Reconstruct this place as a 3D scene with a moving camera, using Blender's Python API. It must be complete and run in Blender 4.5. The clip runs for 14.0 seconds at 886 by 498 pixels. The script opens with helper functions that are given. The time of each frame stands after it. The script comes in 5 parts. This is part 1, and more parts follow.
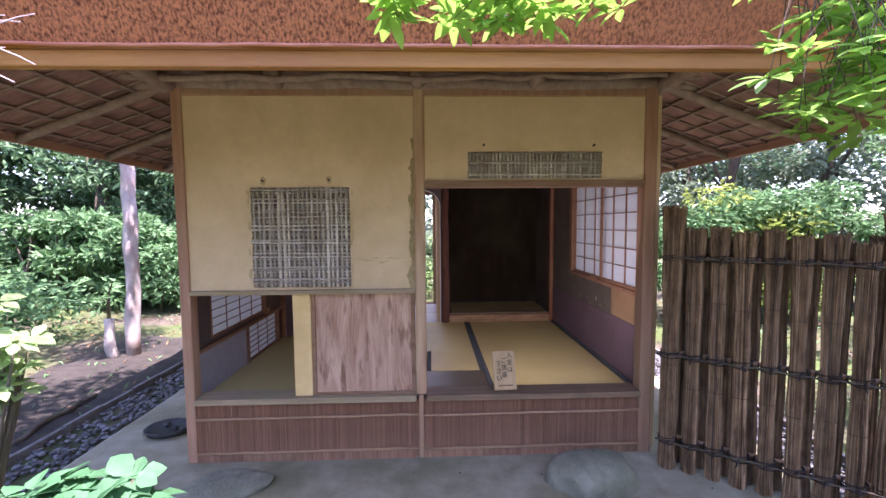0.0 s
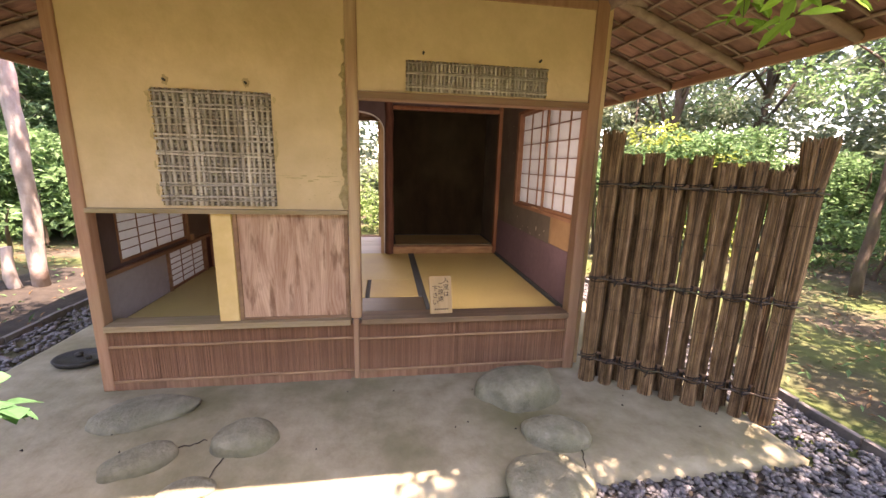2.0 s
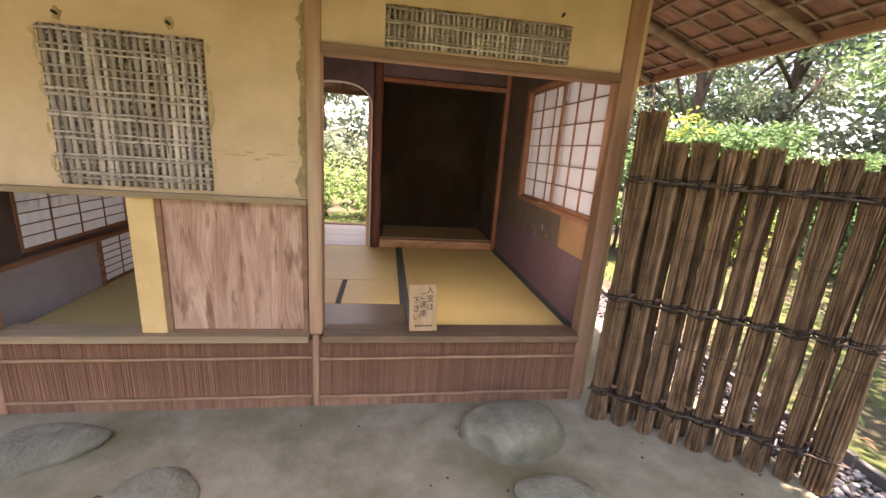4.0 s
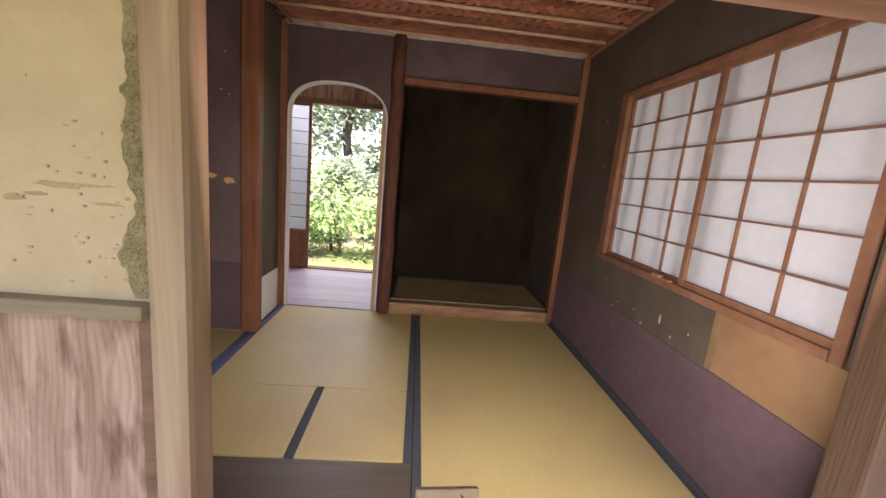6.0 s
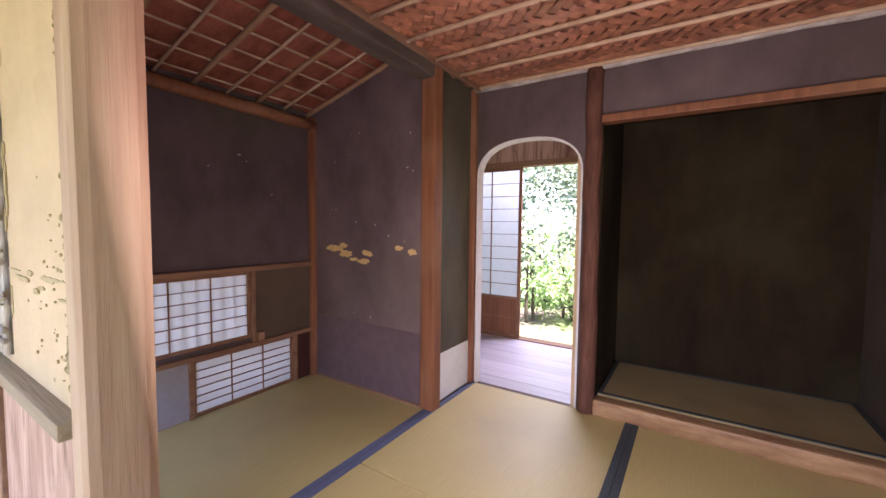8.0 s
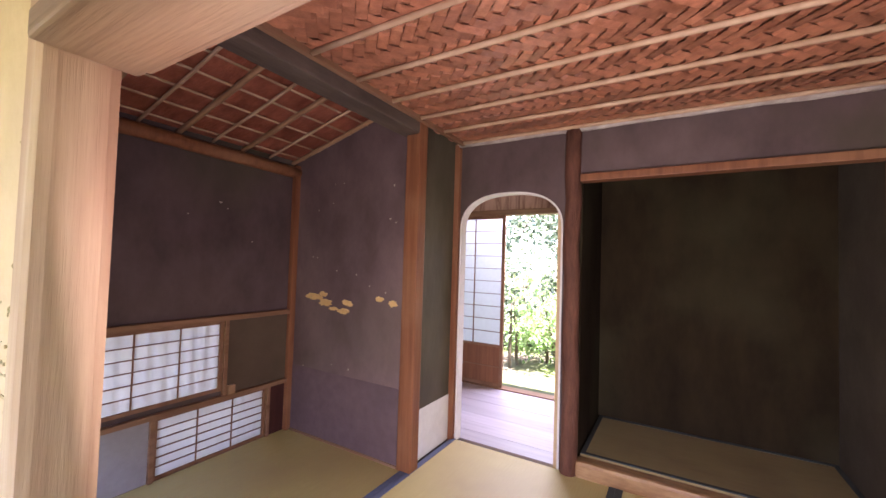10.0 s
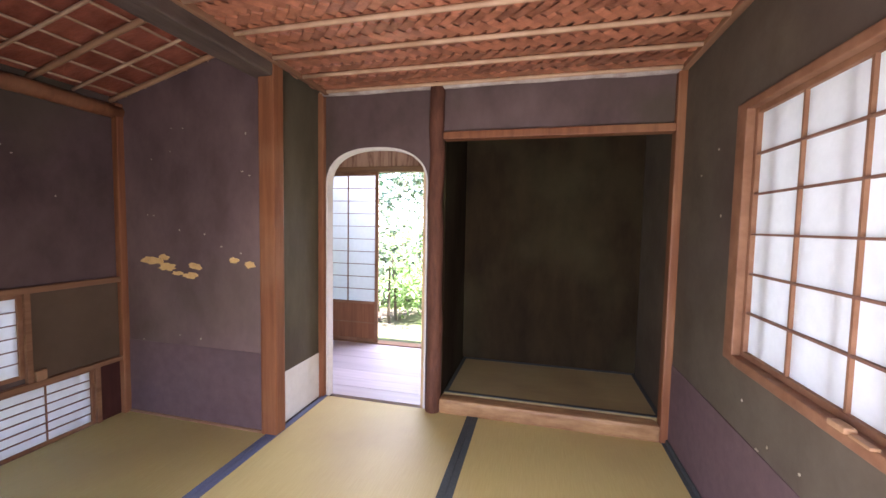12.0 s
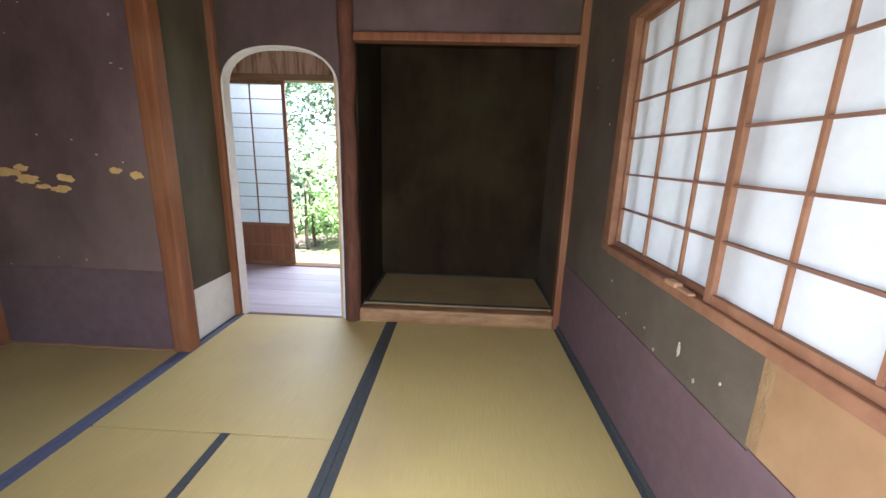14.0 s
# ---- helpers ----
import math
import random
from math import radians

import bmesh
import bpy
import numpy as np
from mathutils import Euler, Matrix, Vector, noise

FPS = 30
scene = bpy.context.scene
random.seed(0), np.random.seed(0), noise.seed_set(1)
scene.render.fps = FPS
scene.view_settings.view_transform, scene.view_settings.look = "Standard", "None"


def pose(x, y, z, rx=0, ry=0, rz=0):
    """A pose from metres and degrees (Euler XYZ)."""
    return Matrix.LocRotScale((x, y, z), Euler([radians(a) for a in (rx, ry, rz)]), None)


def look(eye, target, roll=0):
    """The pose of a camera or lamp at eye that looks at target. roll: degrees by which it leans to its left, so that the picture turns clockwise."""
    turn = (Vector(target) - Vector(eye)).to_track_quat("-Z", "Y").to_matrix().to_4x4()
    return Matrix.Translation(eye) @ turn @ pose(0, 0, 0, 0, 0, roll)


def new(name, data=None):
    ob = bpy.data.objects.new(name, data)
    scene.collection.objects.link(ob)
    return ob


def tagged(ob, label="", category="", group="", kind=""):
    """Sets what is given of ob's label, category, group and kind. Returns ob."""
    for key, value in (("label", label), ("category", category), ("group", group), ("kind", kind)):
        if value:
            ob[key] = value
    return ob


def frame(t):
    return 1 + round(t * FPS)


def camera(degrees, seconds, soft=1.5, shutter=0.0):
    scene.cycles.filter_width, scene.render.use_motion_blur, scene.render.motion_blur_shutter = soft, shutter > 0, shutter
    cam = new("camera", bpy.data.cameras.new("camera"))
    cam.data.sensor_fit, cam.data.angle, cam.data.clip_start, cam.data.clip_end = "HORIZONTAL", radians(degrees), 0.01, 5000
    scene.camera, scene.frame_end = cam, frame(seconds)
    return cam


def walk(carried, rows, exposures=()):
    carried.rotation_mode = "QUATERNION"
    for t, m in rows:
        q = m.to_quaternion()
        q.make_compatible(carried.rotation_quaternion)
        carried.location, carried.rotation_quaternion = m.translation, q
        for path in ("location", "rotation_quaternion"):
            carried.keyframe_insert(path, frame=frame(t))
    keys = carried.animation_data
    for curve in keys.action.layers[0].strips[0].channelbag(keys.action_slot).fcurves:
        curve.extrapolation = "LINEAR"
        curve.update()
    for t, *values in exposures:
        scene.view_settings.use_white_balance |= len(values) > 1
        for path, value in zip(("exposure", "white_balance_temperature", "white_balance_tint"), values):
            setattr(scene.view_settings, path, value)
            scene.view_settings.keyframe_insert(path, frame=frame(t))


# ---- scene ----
cam = camera(97.2, 14.0)
METRES, EYE, TILT, LEAN, TURN = 2.75, 1.444, 0.0, 0.0, -1.7
ROWS = [
    (0.0, 0.0, 0.0, 0.0, -0.03, -3.69, 0.44),
    (0.5, 0.0085, 0.0063, -0.0041, -2.08, -5.35, 0.44),
    (1.0, 0.0189, 0.0157, -0.0135, -4.1, -7.47, 0.17),
    (1.5, 0.0284, 0.0227, -0.0239, -5.78, -9.84, -0.55),
    (2.0, 0.0389, 0.0261, -0.0424, -6.52, -12.29, -1.54),
    (2.5, 0.0508, 0.0389, -0.0553, -6.47, -14.09, -2.45),
    (3.0, 0.058, 0.0721, -0.0527, -6.63, -14.46, -3.1),
    (5.5, 0.1099, 0.5055, -0.0475, -4.08, -12.17, -5.59),
    (6.0, 0.1019, 0.6169, -0.0497, -1.72, -10.41, -5.34),
    (6.5, 0.1161, 0.6888, -0.044, 5.76, -9.82, -4.34),
    (7.0, 0.1589, 0.7435, -0.0409, 16.65, -8.65, -3.13),
    (7.5, 0.187, 0.7789, -0.042, 27.3, -6.19, -1.43),
    (8.0, 0.1979, 0.7954, -0.0413, 34.53, -3.41, -0.64),
    (10.5, 0.2044, 0.805, -0.0072, 30.61, 2.36, -1.41),
    (11.0, 0.2108, 0.812, -0.0071, 25.37, 0.6, -1.06),
    (11.5, 0.2231, 0.8155, -0.0116, 20.22, -1.48, -0.97),
    (12.0, 0.2337, 0.8135, -0.0164, 15.61, -3.53, -1.04),
    (12.5, 0.239, 0.8088, -0.0207, 11.9, -5.59, -1.2),
    (13.0, 0.2436, 0.8024, -0.0264, 8.59, -8.14, -1.28),
    (13.5, 0.2449, 0.7975, -0.0353, 6.22, -10.74, -1.38),
    (14.0, 0.2508, 0.795, -0.0494, 4.34, -13.45, -1.6),
]
EXPO = [
    (0.0, 2.7, 5900, 44), (1.0, 2.8, 6000, 42), (1.5, 2.95, 7200, 40), (3.0, 3.05, 8500, 44), (5.5, 3.2, 6600, 32), (6.5, 3.45, 6800, 36), (8.0, 4.1, 6100, 40), (10.5, 4.35, 6200, 40), (12.0, 4.4, 6000, 32), (14.0, 4.0, 5800, 20),
]
walk(cam, [(t, pose(0, 0, EYE, TILT, LEAN, TURN) @ pose(METRES * x, METRES * y, METRES * z, 90 + pitch, roll, yaw)) for t, x, y, z, yaw, pitch, roll in ROWS], EXPO)

# ---- world, sun, exposure ----
SUN_EL, SUN_AZ = 75.0, 130.0            # degrees; azimuth clockwise from +y (ahead)
world = bpy.data.worlds.new("sky")
scene.world = world
world.use_nodes = True
wn = world.node_tree.nodes
sky = wn.new("ShaderNodeTexSky")
sky.sky_type = "NISHITA"
sky.sun_disc = False
sky.sun_elevation, sky.sun_rotation = radians(SUN_EL), radians(SUN_AZ)
wn["Background"].inputs["Strength"].default_value = 0.15
world.node_tree.links.new(sky.outputs[0], wn["Background"].inputs["Color"])
lamp = bpy.data.lights.new("sun", "SUN")
lamp.energy, lamp.angle, lamp.color = 4.5, radians(0.6), (1.0, 0.95, 0.86)
sun = new("sun", lamp)
sdir = Vector((math.sin(radians(SUN_AZ)) * math.cos(radians(SUN_EL)), math.cos(radians(SUN_AZ)) * math.cos(radians(SUN_EL)), math.sin(radians(SUN_EL))))
sun.matrix_world = look(sdir * 20, (0, 0, 0))



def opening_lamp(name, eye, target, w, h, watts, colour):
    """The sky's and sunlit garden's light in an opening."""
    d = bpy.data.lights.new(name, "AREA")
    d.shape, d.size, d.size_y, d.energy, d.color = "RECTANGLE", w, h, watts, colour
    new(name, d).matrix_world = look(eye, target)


opening_lamp("daylight_in_doorway", (0.62, 2.405, 1.0), (0.62, 3.3, 1.12), 1.15, 1.0, 1.5, (1.0, 0.93, 0.86))
opening_lamp("daylight_at_window", (1.52, 3.12, 1.38), (0.5, 3.12, 1.38), 1.2, 0.8, 0.40, (1.0, 0.97, 0.95))
opening_lamp("daylight_at_low_windows", (-1.66, 3.1, 0.75), (-0.5, 3.1, 0.75), 1.1, 0.7, 0.36, (1.0, 0.95, 0.87))
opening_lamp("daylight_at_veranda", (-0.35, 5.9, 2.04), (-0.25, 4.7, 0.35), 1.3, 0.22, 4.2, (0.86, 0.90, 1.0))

# ---- materials ----
rng = random.Random(7)


def mat(name, c1, c2, rough=0.75, scale=(12, 12, 12), bump=0.15, stain=None, stain_scale=1.3, stain_amount=0.5, vary="", vary_amount=0.25, metal=0.0, detail=8.0, contrast=(0.3, 0.7), spec=0.3, translucent=0.0, fine=6.0, warp=0.0, stain_edge=(0.48, 0.72), stain_map=(1, 1, 1)):
    """Two scales of colour variation, stains, fine relief."""
    m = bpy.data.materials.new(name)
    m.use_nodes = True
    nt = m.node_tree
    n, ln = nt.nodes, nt.links.new
    b = n["Principled BSDF"]
    tc = n.new("ShaderNodeTexCoord")
    mp = n.new("ShaderNodeMapping")
    mp.inputs["Scale"].default_value = scale
    ln(tc.outputs["Object"], mp.inputs[0])
    n1 = n.new("ShaderNodeTexNoise")
    n1.inputs["Scale"].default_value, n1.inputs["Detail"].default_value, n1.inputs["Roughness"].default_value = 1.0, detail, 0.65
    n1.inputs["Distortion"].default_value = warp
    ln(mp.outputs[0], n1.inputs["Vector"])
    rp = n.new("ShaderNodeValToRGB")
    rp.color_ramp.elements[0].position, rp.color_ramp.elements[1].position = contrast
    rp.color_ramp.elements[0].color, rp.color_ramp.elements[1].color = (*c1, 1), (*c2, 1)
    ln(n1.outputs["Fac"], rp.inputs[0])
    col = rp.outputs[0]
    if stain:
        n2 = n.new("ShaderNodeTexNoise")
        n2.inputs["Scale"].default_value, n2.inputs["Detail"].default_value = stain_scale, 5.0
        mp2 = n.new("ShaderNodeMapping")
        mp2.inputs["Scale"].default_value = stain_map
        ln(tc.outputs["Object"], mp2.inputs[0])
        ln(mp2.outputs[0], n2.inputs["Vector"])
        r2 = n.new("ShaderNodeValToRGB")
        r2.color_ramp.elements[0].position, r2.color_ramp.elements[1].position = stain_edge
        r2.color_ramp.elements[1].color = (stain_amount,) * 3 + (1,)
        ln(n2.outputs["Fac"], r2.inputs[0])
        mx = n.new("ShaderNodeMix")
        mx.data_type = "RGBA"
        ln(r2.outputs[0], mx.inputs["Factor"])
        ln(col, mx.inputs[6])
        mx.inputs[7].default_value = (*stain, 1)
        col = mx.outputs[2]
    if vary:
        if vary == "object":
            src = n.new("ShaderNodeObjectInfo").outputs["Random"]
        else:
            src = n.new("ShaderNodeNewGeometry").outputs["Random Per Island"]
        mr = n.new("ShaderNodeMapRange")
        mr.inputs["To Min"].default_value, mr.inputs["To Max"].default_value = 1 - vary_amount, 1 + vary_amount
        ln(src, mr.inputs[0])
        hs = n.new("ShaderNodeHueSaturation")
        ln(mr.outputs[0], hs.inputs["Value"])
        ln(col, hs.inputs["Color"])
        col = hs.outputs[0]
    ln(col, b.inputs["Base Color"])
    b.inputs["Roughness"].default_value, b.inputs["Metallic"].default_value = rough, metal
    b.inputs["Specular IOR Level"].default_value = spec
    if bump:
        n3 = n.new("ShaderNodeTexNoise")
        n3.inputs["Scale"].default_value, n3.inputs["Detail"].default_value = fine, 6.0
        ln(mp.outputs[0], n3.inputs["Vector"])
        ad = n.new("ShaderNodeMath")
        ad.operation = "ADD"
        ln(n1.outputs["Fac"], ad.inputs[0])
        ln(n3.outputs["Fac"], ad.inputs[1])
        bp = n.new("ShaderNodeBump")
        bp.inputs["Strength"].default_value, bp.inputs["Distance"].default_value = bump, 0.01
        ln(ad.outputs[0], bp.inputs["Height"])
        ln(bp.outputs[0], b.inputs["Normal"])
    if translucent:
        tr = n.new("ShaderNodeBsdfTranslucent")
        ln(col, tr.inputs["Color"])
        ms = n.new("ShaderNodeMixShader")
        ms.inputs[0].default_value = translucent
        ln(b.outputs[0], ms.inputs[1])
        ln(tr.outputs[0], ms.inputs[2])
        ln(ms.outputs[0], n["Material Output"].inputs["Surface"])
    return m


M = {}
M["plaster"] = mat("cream_plaster", (0.57, 0.42, 0.24), (0.68, 0.51, 0.305), 0.9, (7, 7, 7), 0.18, (0.45, 0.325, 0.175), 1.5, 0.65)
M["dark_plaster"] = mat("dark_plaster", (0.060, 0.038, 0.037), (0.138, 0.094, 0.090), 0.6, (2.6, 2.6, 1.6), 0.15, (0.070, 0.061, 0.034), 1.2, 0.9, spec=0.35, contrast=(0.32, 0.68))
M["partition_plaster"] = mat("purple_brown_plaster", (0.082, 0.052, 0.052), (0.19, 0.128, 0.126), 0.6, (2.2, 2.2, 1.4), 0.15, (0.085, 0.072, 0.046), 1.2, 0.7, spec=0.35, contrast=(0.32, 0.68))
M["olive_plaster"] = mat("olive_brown_plaster", (0.062, 0.053, 0.032), (0.105, 0.092, 0.06), 0.65, (5, 5, 2), 0.15, (0.06, 0.045, 0.036), 1.6, 0.7)
# Streaky brown alcove plaster, its colour lowered to hold the recess's shade.
M["shaded_toko_plaster"] = mat("shaded_toko_plaster", (0.016, 0.0105, 0.006), (0.034, 0.023, 0.012), 0.9, (6, 6, 2), 0.15, (0.048, 0.042, 0.022), 1.3, 0.9, spec=0.1)
M["paper_dark"] = mat("purple_brown_paper", (0.112, 0.072, 0.080), (0.145, 0.096, 0.104), 0.7, (20, 20, 20), 0.05, (0.078, 0.054, 0.058), 2.0, 0.6)
M["paper_white"] = mat("white_wall_paper", (0.62, 0.62, 0.58), (0.70, 0.70, 0.66), 0.85, (20, 20, 20), 0.05, (0.5, 0.48, 0.42), 4.0, 0.3)
M["paper_grey"] = mat("grey_wall_paper", (0.26, 0.24, 0.25), (0.31, 0.29, 0.30), 0.85, (20, 20, 20), 0.05)
M["patch"] = mat("tan_repair_patch", (0.25, 0.152, 0.072), (0.31, 0.197, 0.097), 0.85, (9, 9, 9), 0.08, (0.20, 0.115, 0.055), 3.0, 0.6)
M["patch_edge"] = mat("pale_patch_edge", (0.20, 0.13, 0.06), (0.27, 0.18, 0.09), 0.9, (30, 30, 12), 0.3)
M["gold"] = mat("bared_clay", (0.55, 0.35, 0.13), (0.68, 0.46, 0.2), 0.9, (30, 30, 30), 0.3)
M["chip"] = mat("pale_chip", (0.30, 0.27, 0.21), (0.48, 0.44, 0.36), 0.9, (40, 40, 40), 0.2)
M["crack"] = mat("rusty_crack", (0.36, 0.25, 0.125), (0.50, 0.38, 0.22), 0.95, (60, 60, 60), 0.5)
M["shoji"] = mat("shoji_paper", (0.66, 0.69, 0.70), (0.72, 0.75, 0.76), 0.9, (30, 30, 30), 0.02, translucent=0.5)
M["post_z"] = mat("weathered_post", (0.29, 0.145, 0.085), (0.43, 0.25, 0.155), 0.7, (24, 24, 1.6), 0.3, (0.36, 0.26, 0.15), 2.0, 0.6)
M["post_pale"] = mat("sun_bleached_post", (0.42, 0.275, 0.158), (0.55, 0.39, 0.24), 0.7, (15, 15, 0.8), 0.3, (0.33, 0.17, 0.10), 1.0, 0.8, stain_map=(9, 9, 0.9), stain_edge=(0.42, 0.60), warp=1.4, fine=3.0)
M["rail_pale"] = mat("greyed_mossy_rail", (0.25, 0.18, 0.10), (0.40, 0.31, 0.19), 0.8, (2.2, 34, 34), 0.35, (0.21, 0.19, 0.07), 3.0, 0.7)
M["sill_old"] = mat("worn_dark_sill", (0.165, 0.098, 0.056), (0.275, 0.178, 0.105), 0.55, (2, 30, 30), 0.3, (0.10, 0.085, 0.045), 3.0, 0.7)
M["maroon_panel"] = mat("dark_maroon_panel", (0.045, 0.014, 0.012), (0.075, 0.026, 0.02), 0.6, (14, 14, 3), 0.1)
M["post_in"] = mat("red_brown_post", (0.145, 0.052, 0.024), (0.265, 0.108, 0.047), 0.5, (28, 28, 1.5), 0.15, (0.34, 0.19, 0.10), 2.5, 0.4)
M["bark_post"] = mat("bark_pillar", (0.075, 0.032, 0.02), (0.16, 0.065, 0.04), 0.75, (30, 30, 7), 0.7)
M["wood_x"] = mat("brown_beam_x", (0.17, 0.085, 0.045), (0.29, 0.16, 0.09), 0.65, (1.6, 30, 30), 0.2, (0.26, 0.2, 0.13), 2.0, 0.5)
M["wood_y"] = mat("brown_beam_y", (0.17, 0.085, 0.045), (0.29, 0.16, 0.09), 0.65, (30, 1.6, 30), 0.2)
M["log"] = mat("grey_brown_log", (0.20, 0.135, 0.11), (0.40, 0.295, 0.245), 0.8, (14, 14, 14), 0.45, (0.26, 0.16, 0.12), 3.0, 0.6)
M["sash"] = mat("sash_wood", (0.175, 0.082, 0.043), (0.265, 0.14, 0.08), 0.6, (12, 12, 12), 0.1)
M["bar"] = mat("sash_bar", (0.15, 0.075, 0.05), (0.22, 0.12, 0.08), 0.65, (20, 20, 20), 0.05)
M["door_wood"] = mat("cedar_door", (0.17, 0.085, 0.06), (0.47, 0.31, 0.23), 0.75, (13, 13, 1.5), 0.3, (0.40, 0.27, 0.21), 2.6, 0.5, contrast=(0.36, 0.56), warp=1.6)
M["strip"] = mat("yellow_plaster_strip", (0.62, 0.43, 0.17), (0.72, 0.52, 0.24), 0.85, (10, 10, 10), 0.08, (0.5, 0.33, 0.12), 3.0, 0.4)
M["reed_red"] = mat("reddish_reed", (0.19, 0.085, 0.047), (0.37, 0.20, 0.12), 0.75, (55, 55, 3), 0.35, (0.125, 0.10, 0.045), 2.6, 0.6, vary="object", vary_amount=0.22)
M["bamboo"] = mat("old_bamboo", (0.26, 0.145, 0.075), (0.38, 0.23, 0.13), 0.55, (8, 8, 8), 0.1)
M["bamboo_pale"] = mat("pale_split_bamboo", (0.40, 0.255, 0.15), (0.58, 0.41, 0.27), 0.5, (7, 7, 7), 0.12, (0.30, 0.16, 0.08), 6.0, 0.6)
M["reed_grey"] = mat("grey_reed", (0.33, 0.285, 0.235), (0.60, 0.535, 0.45), 0.8, (60, 60, 6), 0.3, (0.28, 0.21, 0.15), 7.0, 0.7, vary="object", vary_amount=0.3)
M["reed_dark"] = mat("dark_reed", (0.21, 0.18, 0.145), (0.36, 0.31, 0.255), 0.8, (10, 60, 60), 0.3, vary="object", vary_amount=0.3)
M["tatami"] = mat("tatami_straw", (0.475, 0.38, 0.135), (0.525, 0.43, 0.168), 0.5, (220, 9, 60), 0.12, (0.40, 0.30, 0.13), 1.6, 0.7, contrast=(0.35, 0.65), spec=0.4)
M["tatami_old"] = mat("aged_tatami_straw", (0.28, 0.21, 0.09), (0.37, 0.285, 0.13), 0.6, (5, 260, 60), 0.12, (0.17, 0.115, 0.06), 1.6, 0.7)
M["border"] = mat("tatami_border", (0.04, 0.05, 0.05), (0.07, 0.08, 0.078), 0.8, (120, 120, 120), 0.1)
M["border_blue"] = mat("blue_tatami_border", (0.085, 0.10, 0.16), (0.12, 0.14, 0.21), 0.8, (120, 120, 120), 0.1)
# Board colour raised to a pale lilac grey, imitating the sky's reflection.
M["board_floor"] = mat("sky_paled_veranda_board", (0.42, 0.37, 0.38), (0.54, 0.48, 0.49), 0.35, (2, 30, 30), 0.1, vary="object", vary_amount=0.12, spec=0.5)
M["weave"] = mat("woven_cedar", (0.235, 0.085, 0.042), (0.47, 0.195, 0.108), 0.34, (25, 25, 25), 0.1, vary="island", vary_amount=0.28, spec=0.5)
M["sheath"] = mat("bark_sheathing", (0.17, 0.085, 0.07), (0.42, 0.235, 0.19), 0.75, (5, 16, 5), 0.5, (0.13, 0.07, 0.058), 3.5, 0.7)
M["sheath_in"] = mat("inner_bark_sheathing", (0.30, 0.085, 0.05), (0.64, 0.225, 0.135), 0.5, (7, 15, 7), 0.4, (0.24, 0.07, 0.04), 3.0, 0.6)
M["thatch"] = mat("thatch_cut", (0.17, 0.045, 0.022), (0.80, 0.30, 0.125), 0.95, (120, 120, 70), 1.0, (0.62, 0.235, 0.10), 2.2, 0.55, contrast=(0.36, 0.56))
M["eave_wood"] = mat("pinkish_eave_board", (0.32, 0.165, 0.11), (0.48, 0.28, 0.20), 0.7, (30, 1.5, 30), 0.2)
M["lip"] = mat("reddish_binding_pole", (0.38, 0.12, 0.07), (0.60, 0.27, 0.18), 0.5, (6, 30, 30), 0.2)
M["fascia"] = mat("ochre_fascia", (0.33, 0.145, 0.035), (0.46, 0.22, 0.055), 0.6, (1.5, 30, 30), 0.2, (0.30, 0.11, 0.045), 1.0, 0.7)
M["concrete"] = mat("earthen_concrete", (0.20, 0.178, 0.108), (0.35, 0.322, 0.222), 0.72, (6, 6, 6), 0.35, (0.135, 0.13, 0.062), 1.7, 0.85, spec=0.4, stain_edge=(0.45, 0.66))
M["stone"] = mat("grey_green_stone", (0.12, 0.12, 0.076), (0.27, 0.262, 0.188), 0.78, (11, 11, 11), 0.7, (0.125, 0.13, 0.07), 4.0, 0.8, vary="object", vary_amount=0.2)
M["pebble"] = mat("gravel_pebble", (0.065, 0.064, 0.066), (0.19, 0.187, 0.19), 0.6, (30, 30, 30), 0.2, vary="island", vary_amount=0.6)
M["soil"] = mat("moss_and_soil", (0.035, 0.029, 0.02), (0.105, 0.086, 0.058), 0.95, (5, 5, 5), 0.9, (0.058, 0.084, 0.021), 0.9, 0.92, stain_edge=(0.38, 0.58))
# Dark soil, its colour lowered further where tree shade should fall on the bank.
M["wet_soil"] = mat("dark_soil", (0.018, 0.015, 0.011), (0.045, 0.038, 0.029), 0.8, (9, 9, 9), 0.5)
M["moss"] = mat("moss", (0.10, 0.12, 0.02), (0.22, 0.23, 0.06), 0.95, (8, 8, 8), 0.8, (0.17, 0.13, 0.06), 1.3, 0.8)
M["twig"] = mat("brushwood_twig", (0.11, 0.06, 0.03), (0.38, 0.245, 0.135), 0.8, (30, 30, 8), 0.3, vary="island", vary_amount=0.62)
M["cord"] = mat("black_cord", (0.018, 0.014, 0.013), (0.05, 0.04, 0.035), 0.9, (80, 80, 80), 0.4)
M["trunk_pale"] = mat("pale_bark", (0.30, 0.25, 0.22), (0.55, 0.50, 0.46), 0.9, (12, 12, 5), 0.6, (0.24, 0.15, 0.11), 5.0, 0.7)
M["trunk"] = mat("brown_bark", (0.055, 0.042, 0.03), (0.13, 0.10, 0.075), 0.9, (16, 16, 5), 0.7, (0.10, 0.11, 0.05), 4.0, 0.6)
M["dead_twig"] = mat("dead_twig", (0.45, 0.36, 0.36), (0.6, 0.5, 0.5), 0.8, (30, 30, 30), 0.1)
M["leaf_fg"] = mat("glossy_leaf", (0.17, 0.34, 0.04), (0.29, 0.50, 0.085), 0.4, (15, 15, 15), 0.1, vary="island", vary_amount=0.35, translucent=0.5, spec=0.5)
M["leaf"] = mat("green_leaf", (0.085, 0.18, 0.07), (0.17, 0.30, 0.13), 0.6, (9, 9, 9), 0.0, vary="island", vary_amount=0.5, translucent=0.35, spec=0.18)
